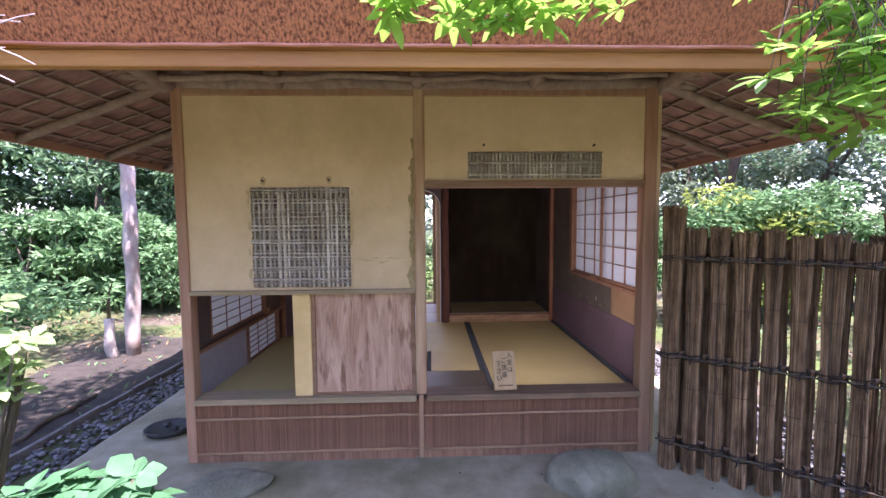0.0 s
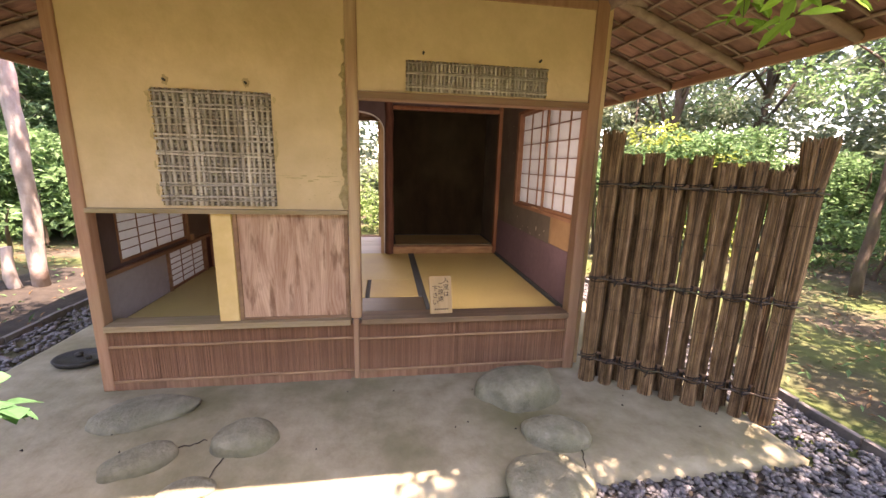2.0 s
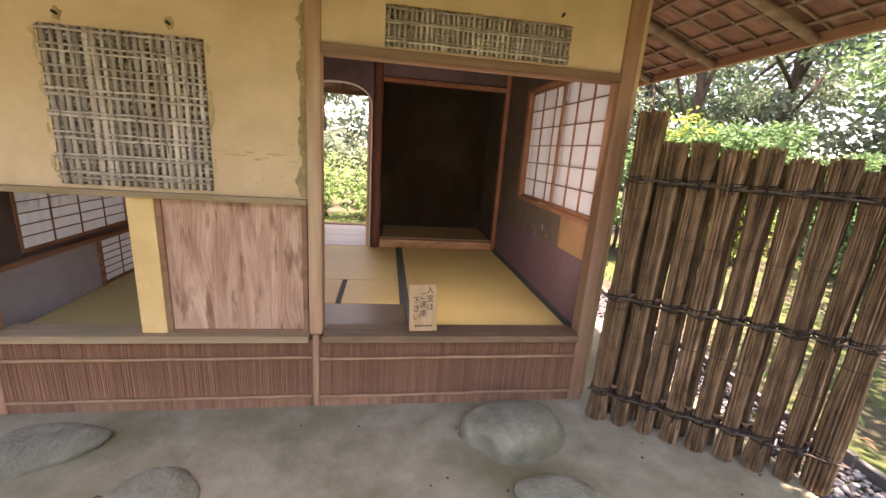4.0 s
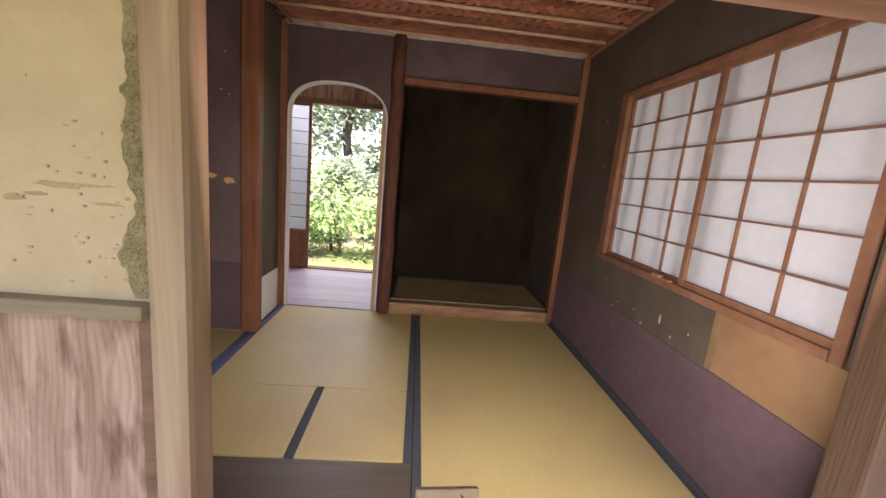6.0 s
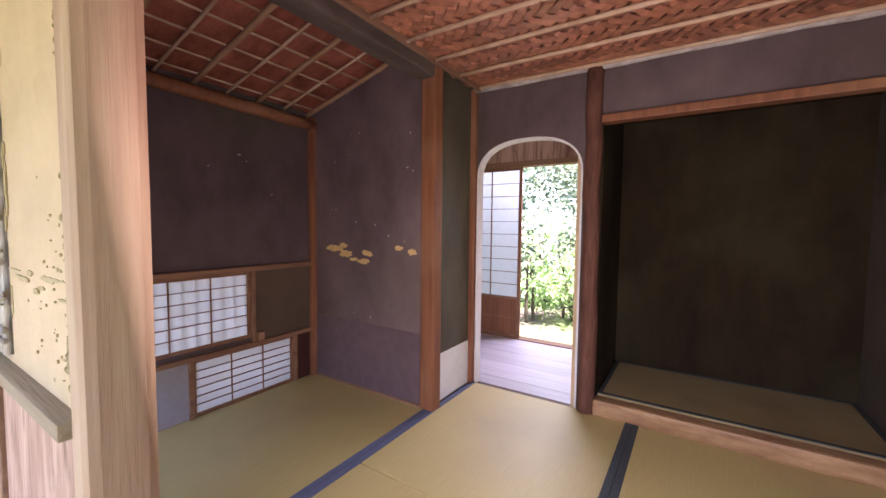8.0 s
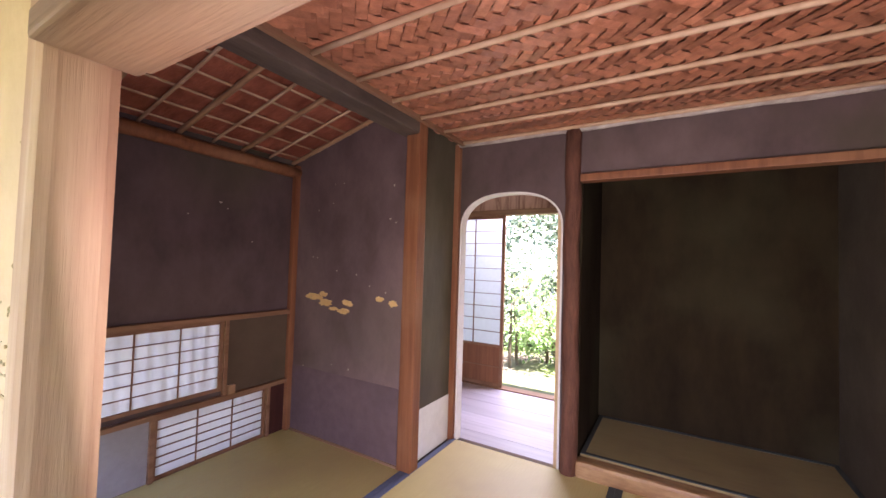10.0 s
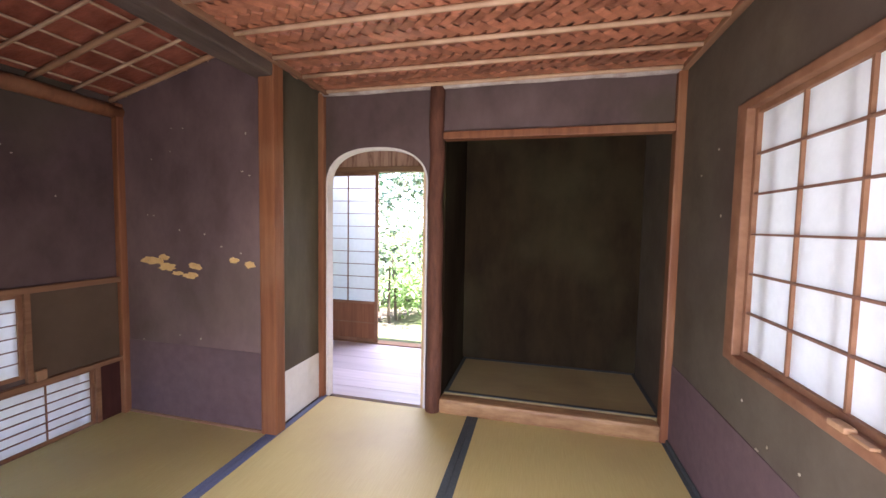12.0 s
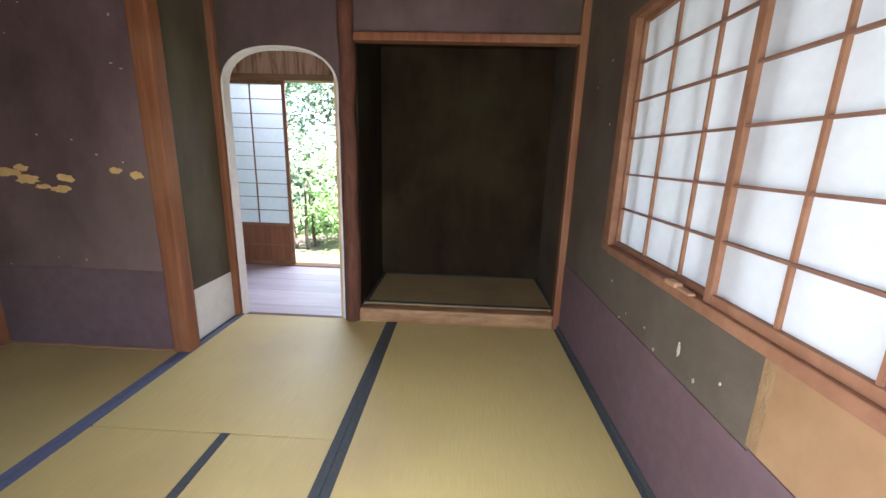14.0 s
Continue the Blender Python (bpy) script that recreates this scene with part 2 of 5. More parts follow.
M["leaf_far"] = mat("wood_leaf", (0.085, 0.165, 0.075), (0.17, 0.28, 0.14), 0.6, (3, 3, 3), 0.0, vary="island", vary_amount=0.55, translucent=0.4, spec=0.18)
M["leaf_yellow"] = mat("yellow_green_leaf", (0.19, 0.27, 0.05), (0.33, 0.40, 0.09), 0.45, (9, 9, 9), 0.0, vary="island", vary_amount=0.3, translucent=0.4)
M["sign_wood"] = mat("sign_board", (0.40, 0.26, 0.12), (0.52, 0.35, 0.18), 0.6, (40, 40, 3), 0.1)
# Lighter copy of green_leaf, with sunlit brightness put into the colour.
M["leaf_light"] = mat("sunlit_leaf", (0.20, 0.33, 0.12), (0.34, 0.46, 0.20), 0.6, (9, 9, 9), 0.0, vary="island", vary_amount=0.4, translucent=0.5, spec=0.18)
M["floor_board"] = mat("dark_floor_board", (0.07, 0.058, 0.036), (0.115, 0.094, 0.06), 0.4, (2, 30, 30), 0.1, spec=0.4)
M["beam_dark"] = mat("dark_beam", (0.055, 0.040, 0.031), (0.115, 0.086, 0.068), 0.6, (14, 2, 14), 0.25, (0.16, 0.12, 0.095), 4.0, 0.6)
M["litter"] = mat("fallen_leaf", (0.13, 0.075, 0.035), (0.26, 0.16, 0.08), 0.8, (20, 20, 20), 0.1, vary="island", vary_amount=0.5)
M["right_plaster"] = mat("grey_brown_plaster", (0.076, 0.063, 0.045), (0.122, 0.103, 0.078), 0.65, (5, 5, 5), 0.12, (0.060, 0.044, 0.040), 1.4, 0.7)
M["crumble"] = mat("crumbling_plaster", (0.36, 0.265, 0.125), (0.57, 0.45, 0.255), 0.95, (38, 38, 38), 1.0, (0.235, 0.20, 0.075), 9.0, 0.8)
M["damp"] = mat("damp_stained_plaster", (0.44, 0.33, 0.165), (0.54, 0.42, 0.235), 0.95, (40, 40, 40), 0.4)


def ring_grain(m, dark, light):
    """Wavy flat-sawn grain over an existing wood."""
    n, ln = m.node_tree.nodes, m.node_tree.links.new
    tc, mp, wv, rp = n.new("ShaderNodeTexCoord"), n.new("ShaderNodeMapping"), n.new("ShaderNodeTexNoise"), n.new("ShaderNodeValToRGB")
    ml, sn, sx, xs = n.new("ShaderNodeMath"), n.new("ShaderNodeMath"), n.new("ShaderNodeSeparateXYZ"), n.new("ShaderNodeMath")
    ml.operation, sn.operation, xs.operation = "MULTIPLY_ADD", "PINGPONG", "MULTIPLY"
    ml.inputs[1].default_value, sn.inputs[1].default_value, xs.inputs[1].default_value = 40.0, 1.0, 170.0
    ln(tc.outputs["Object"], sx.inputs[0])
    ln(sx.outputs["X"], xs.inputs[0])
    ln(xs.outputs[0], ml.inputs[2])
    mp.inputs["Scale"].default_value = (4.0, 1.0, 1.3)
    mp.inputs["Location"].default_value = (0.37, 0, 0.06)
    wv.inputs["Scale"].default_value, wv.inputs["Distortion"].default_value = 1.0, 0.3
    wv.inputs["Detail"].default_value, wv.inputs["Roughness"].default_value = 2.0, 0.35
    rp.color_ramp.elements[0].position, rp.color_ramp.elements[1].position = 0.0, 0.6
    rp.color_ramp.elements[0].color, rp.color_ramp.elements[1].color = (*dark, 1), (*light, 1)
    ln(tc.outputs["Object"], mp.inputs[0])
    ln(mp.outputs[0], wv.inputs["Vector"])
    ln(wv.outputs["Fac"], ml.inputs[0])
    ln(ml.outputs[0], sn.inputs[0])
    ln(sn.outputs[0], rp.inputs[0])
    b = n["Principled BSDF"]
    old = b.inputs["Base Color"].links[0].from_socket
    mx = n.new("ShaderNodeMix")
    mx.data_type, mx.blend_type = "RGBA", "MULTIPLY"
    mx.inputs["Factor"].default_value = 1.0
    ln(old, mx.inputs[6])
    ln(rp.outputs[0], mx.inputs[7])
    ln(mx.outputs[2], b.inputs["Base Color"])


M["door_board"] = mat("cedar_door_board", (0.36, 0.20, 0.128), (0.57, 0.38, 0.262), 0.75, (11, 11, 1.3), 0.35, (0.17, 0.078, 0.042), 1.0, 0.8, warp=1.0, contrast=(0.36, 0.58), stain_map=(19, 19, 4.2), stain_edge=(0.54, 0.66))
ring_grain(M["door_board"], (0.86, 0.82, 0.79), (1.0, 1.0, 1.0))
# Leaf green paled and greyed, so the colour itself carries the distance haze.
M["leaf_haze"] = mat("haze_tinted_leaf", (0.14, 0.195, 0.12), (0.26, 0.325, 0.215), 0.7, (1, 1, 1), 0.0, vary="island", vary_amount=0.4, translucent=0.4)
M["brown_panel"] = mat("brown_panel", (0.085, 0.058, 0.038), (0.115, 0.08, 0.052), 0.55, (4, 4, 4), 0.1, (0.07, 0.055, 0.03), 3.0, 0.6)
M["leaf_bush"] = mat("bush_leaf", (0.045, 0.14, 0.055), (0.095, 0.235, 0.105), 0.6, (15, 15, 15), 0.1, vary="island", vary_amount=0.3, translucent=0.4, spec=0.2)
M["sill_wood"] = mat("natural_sill", (0.20, 0.10, 0.042), (0.42, 0.255, 0.12), 0.5, (5, 26, 26), 0.2, (0.14, 0.065, 0.03), 7.0, 0.6)
M["ink"] = mat("ink", (0.012, 0.011, 0.01), (0.02, 0.018, 0.016), 0.7, (30, 30, 30), 0.0)
M["iron"] = mat("dark_iron", (0.02, 0.02, 0.018), (0.05, 0.05, 0.045), 0.55, (20, 20, 20), 0.3)
M["tile"] = mat("grey_edging_tile", (0.09, 0.085, 0.08), (0.17, 0.16, 0.15), 0.7, (14, 14, 14), 0.4)
M["rim"] = mat("white_arch_rim", (0.62, 0.60, 0.56), (0.72, 0.70, 0.66), 0.8, (25, 25, 25), 0.1)

# ---- builders ----


def part(name, bm, material, parent=None, label="", bevel=0.0, smooth=False):
    if bevel:
        bmesh.ops.bevel(bm, geom=bm.edges[:], offset=bevel, segments=2, profile=0.6, affect="EDGES", clamp_overlap=True)
    me = bpy.data.meshes.new(name)
    bmesh.ops.recalc_face_normals(bm, faces=bm.faces[:])
    if smooth:
        for f in bm.faces:
            f.smooth = True
    bm.to_mesh(me)
    bm.free()
    me.materials.append(M[material])
    ob = new(name, me)
    if parent:
        ob.parent = parent
    if label:
        tagged(ob, label)
    return ob


def raw(name, verts, faces, material, parent=None, smooth=False):
    me = bpy.data.meshes.new(name)
    me.from_pydata([tuple(v) for v in verts], [], [tuple(f) for f in faces])
    if smooth:
        for p in me.polygons:
            p.use_smooth = True
    me.materials.append(M[material])
    ob = new(name, me)
    if parent:
        ob.parent = parent
    return ob


def thing(name, label, category, kind="", group=""):
    return tagged(new(name), label, category, group, kind)


def bx(bm, x0, x1, y0, y1, z0, z1):
    v = [bm.verts.new(p) for p in ((x0, y0, z0), (x1, y0, z0), (x1, y1, z0), (x0, y1, z0), (x0, y0, z1), (x1, y0, z1), (x1, y1, z1), (x0, y1, z1))]
    for f in ((3, 2, 1, 0), (4, 5, 6, 7), (0, 1, 5, 4), (1, 2, 6, 5), (2, 3, 7, 6), (3, 0, 4, 7)):
        bm.faces.new([v[i] for i in f])
    return bm


def box(*a):
    return bx(bmesh.new(), *a)


def rod(bm, p0, p1, r0, r1=None, n=10, wob=0.0, steps=1, bend=(0, 0, 0), seed=0):
    """A round stick from p0 to p1, tapered, wobbly and bent."""
    rr = random.Random(seed)
    r1 = r0 if r1 is None else r1
    p0, p1, bend = Vector(p0), Vector(p1), Vector(bend)
    d = (p1 - p0).normalized()
    u = d.orthogonal().normalized()
    w = d.cross(u)
    rings = []
    for i in range(steps + 1):
        s = i / steps
        c = p0.lerp(p1, s) + bend * math.sin(math.pi * s)
        if 0 < i < steps:
            c = c + (u * rr.uniform(-1, 1) + w * rr.uniform(-1, 1)) * wob
        r = (r0 + (r1 - r0) * s) * (1 + rr.uniform(-1, 1) * min(0.12, wob * 6))
        rings.append([bm.verts.new(c + (u * math.cos(a) + w * math.sin(a)) * r) for a in (2 * math.pi * k / n for k in range(n))])
    for a, b in zip(rings, rings[1:]):
        for k in range(n):
            bm.faces.new((a[k], a[(k + 1) % n], b[(k + 1) % n], b[k]))
    bm.faces.new(rings[0][::-1])
    bm.faces.new(rings[-1])
    return bm


def one_rod(*a, **k):
    return rod(bmesh.new(), *a, **k)


def leaves(pts, dirs, ups, length, width, fold=0.25, droop=0.15, rich=False):
    """Vertices and faces of many leaves, pointed at both ends and folded at the midrib."""
    prof = ((0.0, 0.0), (0.3, 0.75), (0.6, 1.0), (0.85, 0.5), (1.0, 0.0)) if rich else ((0.0, 0.0), (0.55, 1.0), (1.0, 0.0))
    V, F = [], []
    for p, d, u, l, w in zip(pts, dirs, ups, length, width):
        s = d.cross(u)
        if s.length < 1e-4:
            s = d.orthogonal()
        s.normalize()
        nrm = s.cross(d).normalized()
        b = len(V)
        mids, lefts, rights = [], [], []
        for t, k in prof:
            c = p + d * (l * t) - nrm * (l * droop * t * t)
            mids.append(len(V))
            V.append(c)
            if k:
                lefts.append(len(V))
                V.append(c + s * (w * k * 0.5) + nrm * (w * k * fold))
                rights.append(len(V))
                V.append(c - s * (w * k * 0.5) + nrm * (w * k * fold))
        if rich:
            for side in (lefts, rights):
                F.append((mids[0], side[0], mids[1]))
                for i in range(len(side) - 1):
                    F.append((mids[i + 1], side[i], side[i + 1], mids[i + 2]))
                F.append((mids[-2], side[-1], mids[-1]))
        else:
            F.append((mids[0], lefts[0], mids[2]))
            F.append((mids[0], mids[2], rights[0]))
    return V, F


def rand_dir(r):
    while True:
        v = Vector((r.uniform(-1, 1), r.uniform(-1, 1), r.uniform(-1, 1)))
        if 0.05 < v.length < 1:
            return v.normalized()


def clumps(r, centres, n, size, spread_up=0.6):
    """Leaves scattered in uneven clumps; each centre is (x, y, z, rx, ry, rz)."""
    P, D, U, L, W = [], [], [], [], []
    for c in centres:
        for _ in range(n):
            d = rand_dir(r)
            q = Vector((d.x * c[3], d.y * c[4], d.z * c[5])) * (r.random() ** 0.4)
            P.append(Vector(c[:3]) + q)
            e = rand_dir(r)
            e.z = e.z * 0.5 - 0.1
            D.append((e + d * 0.5).normalized())
            U.append((Vector((0, 0, 1)) * spread_up + rand_dir(r) * 0.6).normalized())
            s = size * r.uniform(0.6, 1.3)
            L.append(s)
            W.append(s * r.uniform(0.35, 0.5))
    return leaves(P, D, U, L, W)

# ---- plan, in metres ----
FY, FB = 2.33, 2.43                     # front wall, outer and inner face
BY = 4.31                               # back wall of the room
PY = 3.84                               # partition beside the inner post
LX, RX = -1.47, 1.35                    # side walls, inner faces
TZ = 0.35                               # top of the mats
CZ = 2.15                               # main ceiling
EZ = 1.93                               # eaves
EL, ER, EF = -2.4, 2.3, 1.25            # eave lines

# ---- ground ----
S = dict(kind="structure")
g = bmesh.new()
bmesh.ops.create_grid(g, x_segments=120, y_segments=120, size=1)
for v in g.verts:
    sx, sy = v.co.x, v.co.y
    v.co.x, v.co.y = 60 * sx * abs(sx) ** 1.6, 60 * sy * abs(sy) ** 1.6 + 2
    away = max(0.0, abs(v.co.x) - 2.7, 0.9 - v.co.y, v.co.y - 7)
    v.co.z = -0.05 + 0.06 * noise.noise(v.co * 0.9) * min(1, away * 2) + min(0.25, away * 0.02)
tagged(part("ground", g, "soil", smooth=True), "mossy brown garden soil with bare patches", "ground", **S)

pav = tagged(new("pavement"), "worn grey-brown earthen concrete under the eaves", "pavement", **S)
c = bmesh.new()
NX, NY = 90, 60
grid = {}
for i in range(NX + 1):
    for j in range(NY + 1):
        x, y = -2.25 + 4.38 * i / NX, 1.42 + 4.9 * j / NY
        n1 = noise.noise(Vector((x * 2.3, y * 2.3, 4)))
        if j == 0:
            y += 0.025 * n1
        if i in (0, NX):
            x += 0.025 * n1
        z = 0.006 * n1 + 0.003 * noise.noise(Vector((x * 9, y * 9, 1)))
        if j == 0 or i in (0, NX):
            z -= 0.02
        grid[i, j] = c.verts.new((x, y, z))
for i in range(NX):
    for j in range(NY):
        c.faces.new((grid[i, j], grid[i + 1, j], grid[i + 1, j + 1], grid[i, j + 1]))
rim = [e for e in c.edges if e.is_boundary]
ex = bmesh.ops.extrude_edge_only(c, edges=rim)
for v in ex["geom"]:
    if isinstance(v, bmesh.types.BMVert):
        v.co.z = -0.12
part("slab", c, "concrete", pav, smooth=True)


for k, ((xa, ya), (xb, yb)) in enumerate((((1.05, 1.62), (0.99, 1.42)), ((-1.21, 1.93), (-1.13, 2.02)), ((-0.86, 1.79), (-0.70, 1.86)), ((-0.62, 1.71), (-0.64, 1.43)))):
    part("joint_crack", one_rod((xa, ya, .004), (xb, yb, .004), .0035, .002, 5, .008, 9, seed=k), "wet_soil", pav)
for k in range(22):
    r = random.Random(900 + k)
    px, py = r.uniform(-1.9, 2.0), r.uniform(1.5, 2.25)
    part("pit", one_rod((px, py, .003), (px + r.uniform(-.004, .004), py + .004, .0085), r.uniform(.003, .009), .002, 7), "wet_soil", pav)


def gravel(name, x0, x1, y0, y1, count, label, seed, big=1.0):
    r = random.Random(seed)
    base = bmesh.new()
    bmesh.ops.create_icosphere(base, subdivisions=1, radius=1)
    bv = [v.co.copy() for v in base.verts]
    bf = [[v.index for v in f.verts] for f in base.faces]
    base.free()
    V, F = [], []
    for _ in range(count):
        s = r.uniform(0.012, 0.026) * big
        m = Matrix.Translation((r.uniform(x0, x1), r.uniform(y0, y1), -0.045 + r.uniform(0, 0.02))) @ Euler((r.uniform(-.4, .4), r.uniform(-.4, .4), r.uniform(0, 6))).to_matrix().to_4x4() @ Matrix.Diagonal((s * r.uniform(0.9, 1.5), s, s * r.uniform(0.4, 0.7), 1))
        k = len(V)
        V += [m @ v for v in bv]
        F += [[a + k for a in f] for f in bf]
    return tagged(raw(name, V, F, "pebble", smooth=True), label, "gravel", kind="stuff")


gravel("gravel_strip", -2.62, -2.27, 0.6, 5.6, 1500, "dark grey pebbles half sunk in the rain trench", 1, .85)
gravel("gravel_strip", 0.75, 2.5, 0.75, 1.4, 3600, "grey pebbles in the rain trench below the eaves", 2, .72)
gravel("gravel_strip", 2.15, 2.5, 1.4, 5.6, 3600, "grey pebbles in the rain trench beside the fence", 3, .72)
gravel("gravel_strip", -2.2, 0.75, 0.75, 1.4, 330, "scattered pebbles on dark wet soil", 4)
tagged(part("trench_soil", box(-2.62, 2.5, 0.6, 1.4, -0.1, -0.043), "wet_soil"), "dark damp soil of the rain trench", "soil", **S)
for x, nm in ((-2.66, "edging_tile"), (2.53, "edging_tile")):
    e = tagged(new("edging"), "thin dark grey tiles set on edge along the gravel", "edging", **S)
    for i in range(16):
        y = 0.5 + i * 0.33
        part(nm, box(x - 0.017, x + 0.017, y, y + 0.32, -0.08, 0.012 + rng.uniform(-.008, .008)), "tile", e, bevel=0.004)


def stone(x, y, rx, ry, h, turn, seed, label):
    b = bmesh.new()
    bmesh.ops.create_icosphere(b, subdivisions=4, radius=1)
    for v in b.verts:
        n = noise.noise(v.co * 1.1 + Vector((seed * 7, 0, 0))) * 0.22 + noise.noise(v.co * 4 + Vector((seed * 3, 1, 0))) * 0.03
        q = v.co * (1 + n)
        zz = math.copysign(abs(q.z) ** 0.6, q.z)
        v.co = Vector((q.x * rx, q.y * ry, min(zz, 0.93) * h))
    ob = part("stepping_stone", b, "stone", smooth=True)
    ob.matrix_basis = pose(x, y, 0, 0, 0, turn)
    return tagged(ob, label, "stone", "stepping stones")


stone(0.90, 2.06, 0.255, 0.17, 0.17, 5, 1, "large flat grey-green shoe-removing stone below the doorway")
stone(0.955, 1.69, 0.165, 0.115, 0.085, -12, 2, "small bluish grey stepping stone bedded in the concrete")
stone(0.80, 1.38, 0.19, 0.16, 0.085, 20, 3, "mossy stepping stone at the edge of the gravel")
stone(-1.14, 2.10, 0.235, 0.15, 0.05, 12, 4, "broad flat greenish stepping stone beside the wall")
stone(-0.97, 1.72, 0.145, 0.085, 0.065, 30, 5, "wedge-shaped grey stepping stone")
stone(-0.565, 1.82, 0.15, 0.115, 0.09, 15, 6, "rounded pale grey stepping stone")
stone(-0.70, 1.54, 0.11, 0.075, 0.025, 10, 7, "small stone bedded flush in the concrete")

# ---- building: floor, walls ----


def wall(name, axis, a0, a1, b0, b1, z0, z1, holes, material, label):
    """A wall with openings. axis x: runs along x from a0 to a1, b0..b1 thick. holes: (a0, a1, z0, z1)."""
    bm = bmesh.new()
    xs = sorted({a0, a1, *[h[0] for h in holes], *[h[1] for h in holes]})
    for p, q in zip(xs, xs[1:]):
        zs, cuts = z0, sorted((h[2], h[3]) for h in holes if h[0] <= p + 1e-6 and h[1] >= q - 1e-6)
        for lo, hi in cuts + [(z1, z1)]:
            if lo > zs + 1e-6:
                if axis == "x":
                    bx(bm, p, q, b0, b1, zs, lo)
                else:
                    bx(bm, b0, b1, p, q, zs, lo)
            zs = hi
    bmesh.ops.remove_doubles(bm, verts=bm.verts[:], dist=1e-5)
    return tagged(part(name, bm, material), label, "wall", **S)


LATT = (-1.06, -0.483, 1.072, 1.664)
TOPW = (0.221, 1.026, 1.712, 1.868)
wall("wall_front_left", "x", -1.43, -0.10, 2.345, 2.38, 1.055, 2.24, [LATT], "plaster", "smooth cream clay plaster wall with stains")
wall("wall_front_right", "x", -0.04, 1.29, 2.345, 2.38, 1.70, 2.24, [TOPW], "plaster", "cream clay plaster wall above the doorway")
wall("wall_front_inner_left", "x", -1.43, -0.10, 2.38, 2.41, 1.055, 2.24, [LATT], "dark_plaster", "dark brown clay plaster inside the front wall")
wall("wall_front_inner_right", "x", -0.04, 1.29, 2.38, 2.41, 1.70, 2.24, [TOPW], "dark_plaster", "dark brown clay plaster above the doorway")
WIN = (2.50, 3.69, 0.985, 1.79)
wall("wall_right", "y", 2.40, BY + 0.9, RX, RX + 0.04, 0.0, 2.3, [WIN], "right_plaster", "dark grey-brown clay plaster wall with chips")
wall("wall_right_outer", "y", 2.40, BY + 0.9, RX + 0.04, RX + 0.07, 0.0, 2.3, [WIN], "plaster", "cream clay plaster outside the side wall")
LW1, LW2 = (2.60, 3.41, 0.69, 1.06), (3.10, 3.68, 0.352, 0.64)
wall("wall_left", "y", 2.40, PY, LX - 0.035, LX, 0.33, 2.3, [LW1, LW2], "dark_plaster", "dark brown clay plaster wall with two low windows")
wall("wall_left_outer", "y", 2.40, PY, LX - 0.06, LX - 0.035, 0.0, 2.3, [LW1, LW2], "plaster", "cream clay plaster outside the side wall")
wall("wall_partition", "x", LX, -0.6, PY, PY + 0.05, 0.3, 2.4, [], "partition_plaster", "dark brown plaster partition with bared clay scars")
wall("wall_narrow", "y", PY + 0.05, BY, -0.62, -0.56, 0.3, 2.3, [], "olive_plaster", "narrow dark plaster return wall")
# back wall with an arched opening
bm = bmesh.new()
AX0, AX1, ASP, ATOP = -0.515, 0.095, 1.62, 1.825
bx(bm, -0.58, AX0, BY, BY + 0.05, 0.3, 2.3)
bx(bm, AX1, 0.15, BY, BY + 0.05, 0.3, 2.3)
arch = [((AX0 + AX1) / 2 - (AX1 - AX0) / 2 * math.copysign(abs(math.cos(a)) ** 0.8, math.cos(a)), ASP + (ATOP - ASP) * math.sin(a) ** 0.85) for a in [math.pi * i / 24 for i in range(25)]]
for (xa, za), (xb, zb) in zip(arch, arch[1:]):
    v = [bm.verts.new(p) for p in ((xa, BY, za), (xb, BY, zb), (xb, BY, 2.3), (xa, BY, 2.3), (xa, BY + .05, za), (xb, BY + .05, zb), (xb, BY + .05, 2.3), (xa, BY + .05, 2.3))]
    for f in ((0, 1, 2, 3), (7, 6, 5, 4), (0, 4, 5, 1)):
        bm.faces.new([v[i] for i in f])
tagged(part("wall_back", bm, "dark_plaster"), "dark plaster wall round an arched doorway", "wall", **S)
bm = bmesh.new()
outline = [(AX0, 0.34)] + arch + [(AX1, 0.34)]
prev = None
cx = (AX0 + AX1) / 2
for x, z in outline:
    k = 0.007
    ox = -k if x < cx - 0.02 else (k if x > cx + 0.02 else 0)
    if z > ASP + 0.02:
        dx, dz = x - cx, (z - ASP) * 1.5
        l = math.hypot(dx, dz)
        ox, oz = k * dx / l, k * dz / l
    else:
        oz = 0
    ring = [bm.verts.new(p) for p in ((x - ox * 0.4, BY - 0.008, z - oz * 0.4), (x + ox, BY - 0.008, z + oz), (x + ox, BY + 0.055, z + oz), (x - ox * 0.4, BY + 0.055, z - oz * 0.4))]
    if prev:
        for i in range(4):
            bm.faces.new((prev[i], prev[(i + 1) % 4], ring[(i + 1) % 4], ring[i]))
    prev = ring
tagged(part("arch_trim", bm, "rim"), "white papered rim of the arched doorway", "trim", **S)
# alcove; its near-black plaster colour includes the shade of the recess
wall("wall_alcove_top", "x", 0.17, 1.36, BY, BY + 0.04, 1.895, 2.3, [], "dark_plaster", "dark plaster above the alcove")
wall("wall_alcove_back", "x", 0.12, 1.36, 4.985, 5.035, 0.3, 2.3, [], "shaded_toko_plaster", "brown alcove back plaster, nearly black with the recess's shade in its colour")
wall("wall_alcove_left", "y", BY + 0.05, 4.985, 0.13, 0.19, 0.3, 2.3, [], "shaded_toko_plaster", "dark plaster side of the alcove, recess shade in its colour")
tagged(part("ceiling_alcove", box(0.12, 1.36, BY + 0.04, 5.03, 2.0, 2.03), "shaded_toko_plaster"), "dark alcove ceiling, recess shade in its colour", "ceiling", **S)

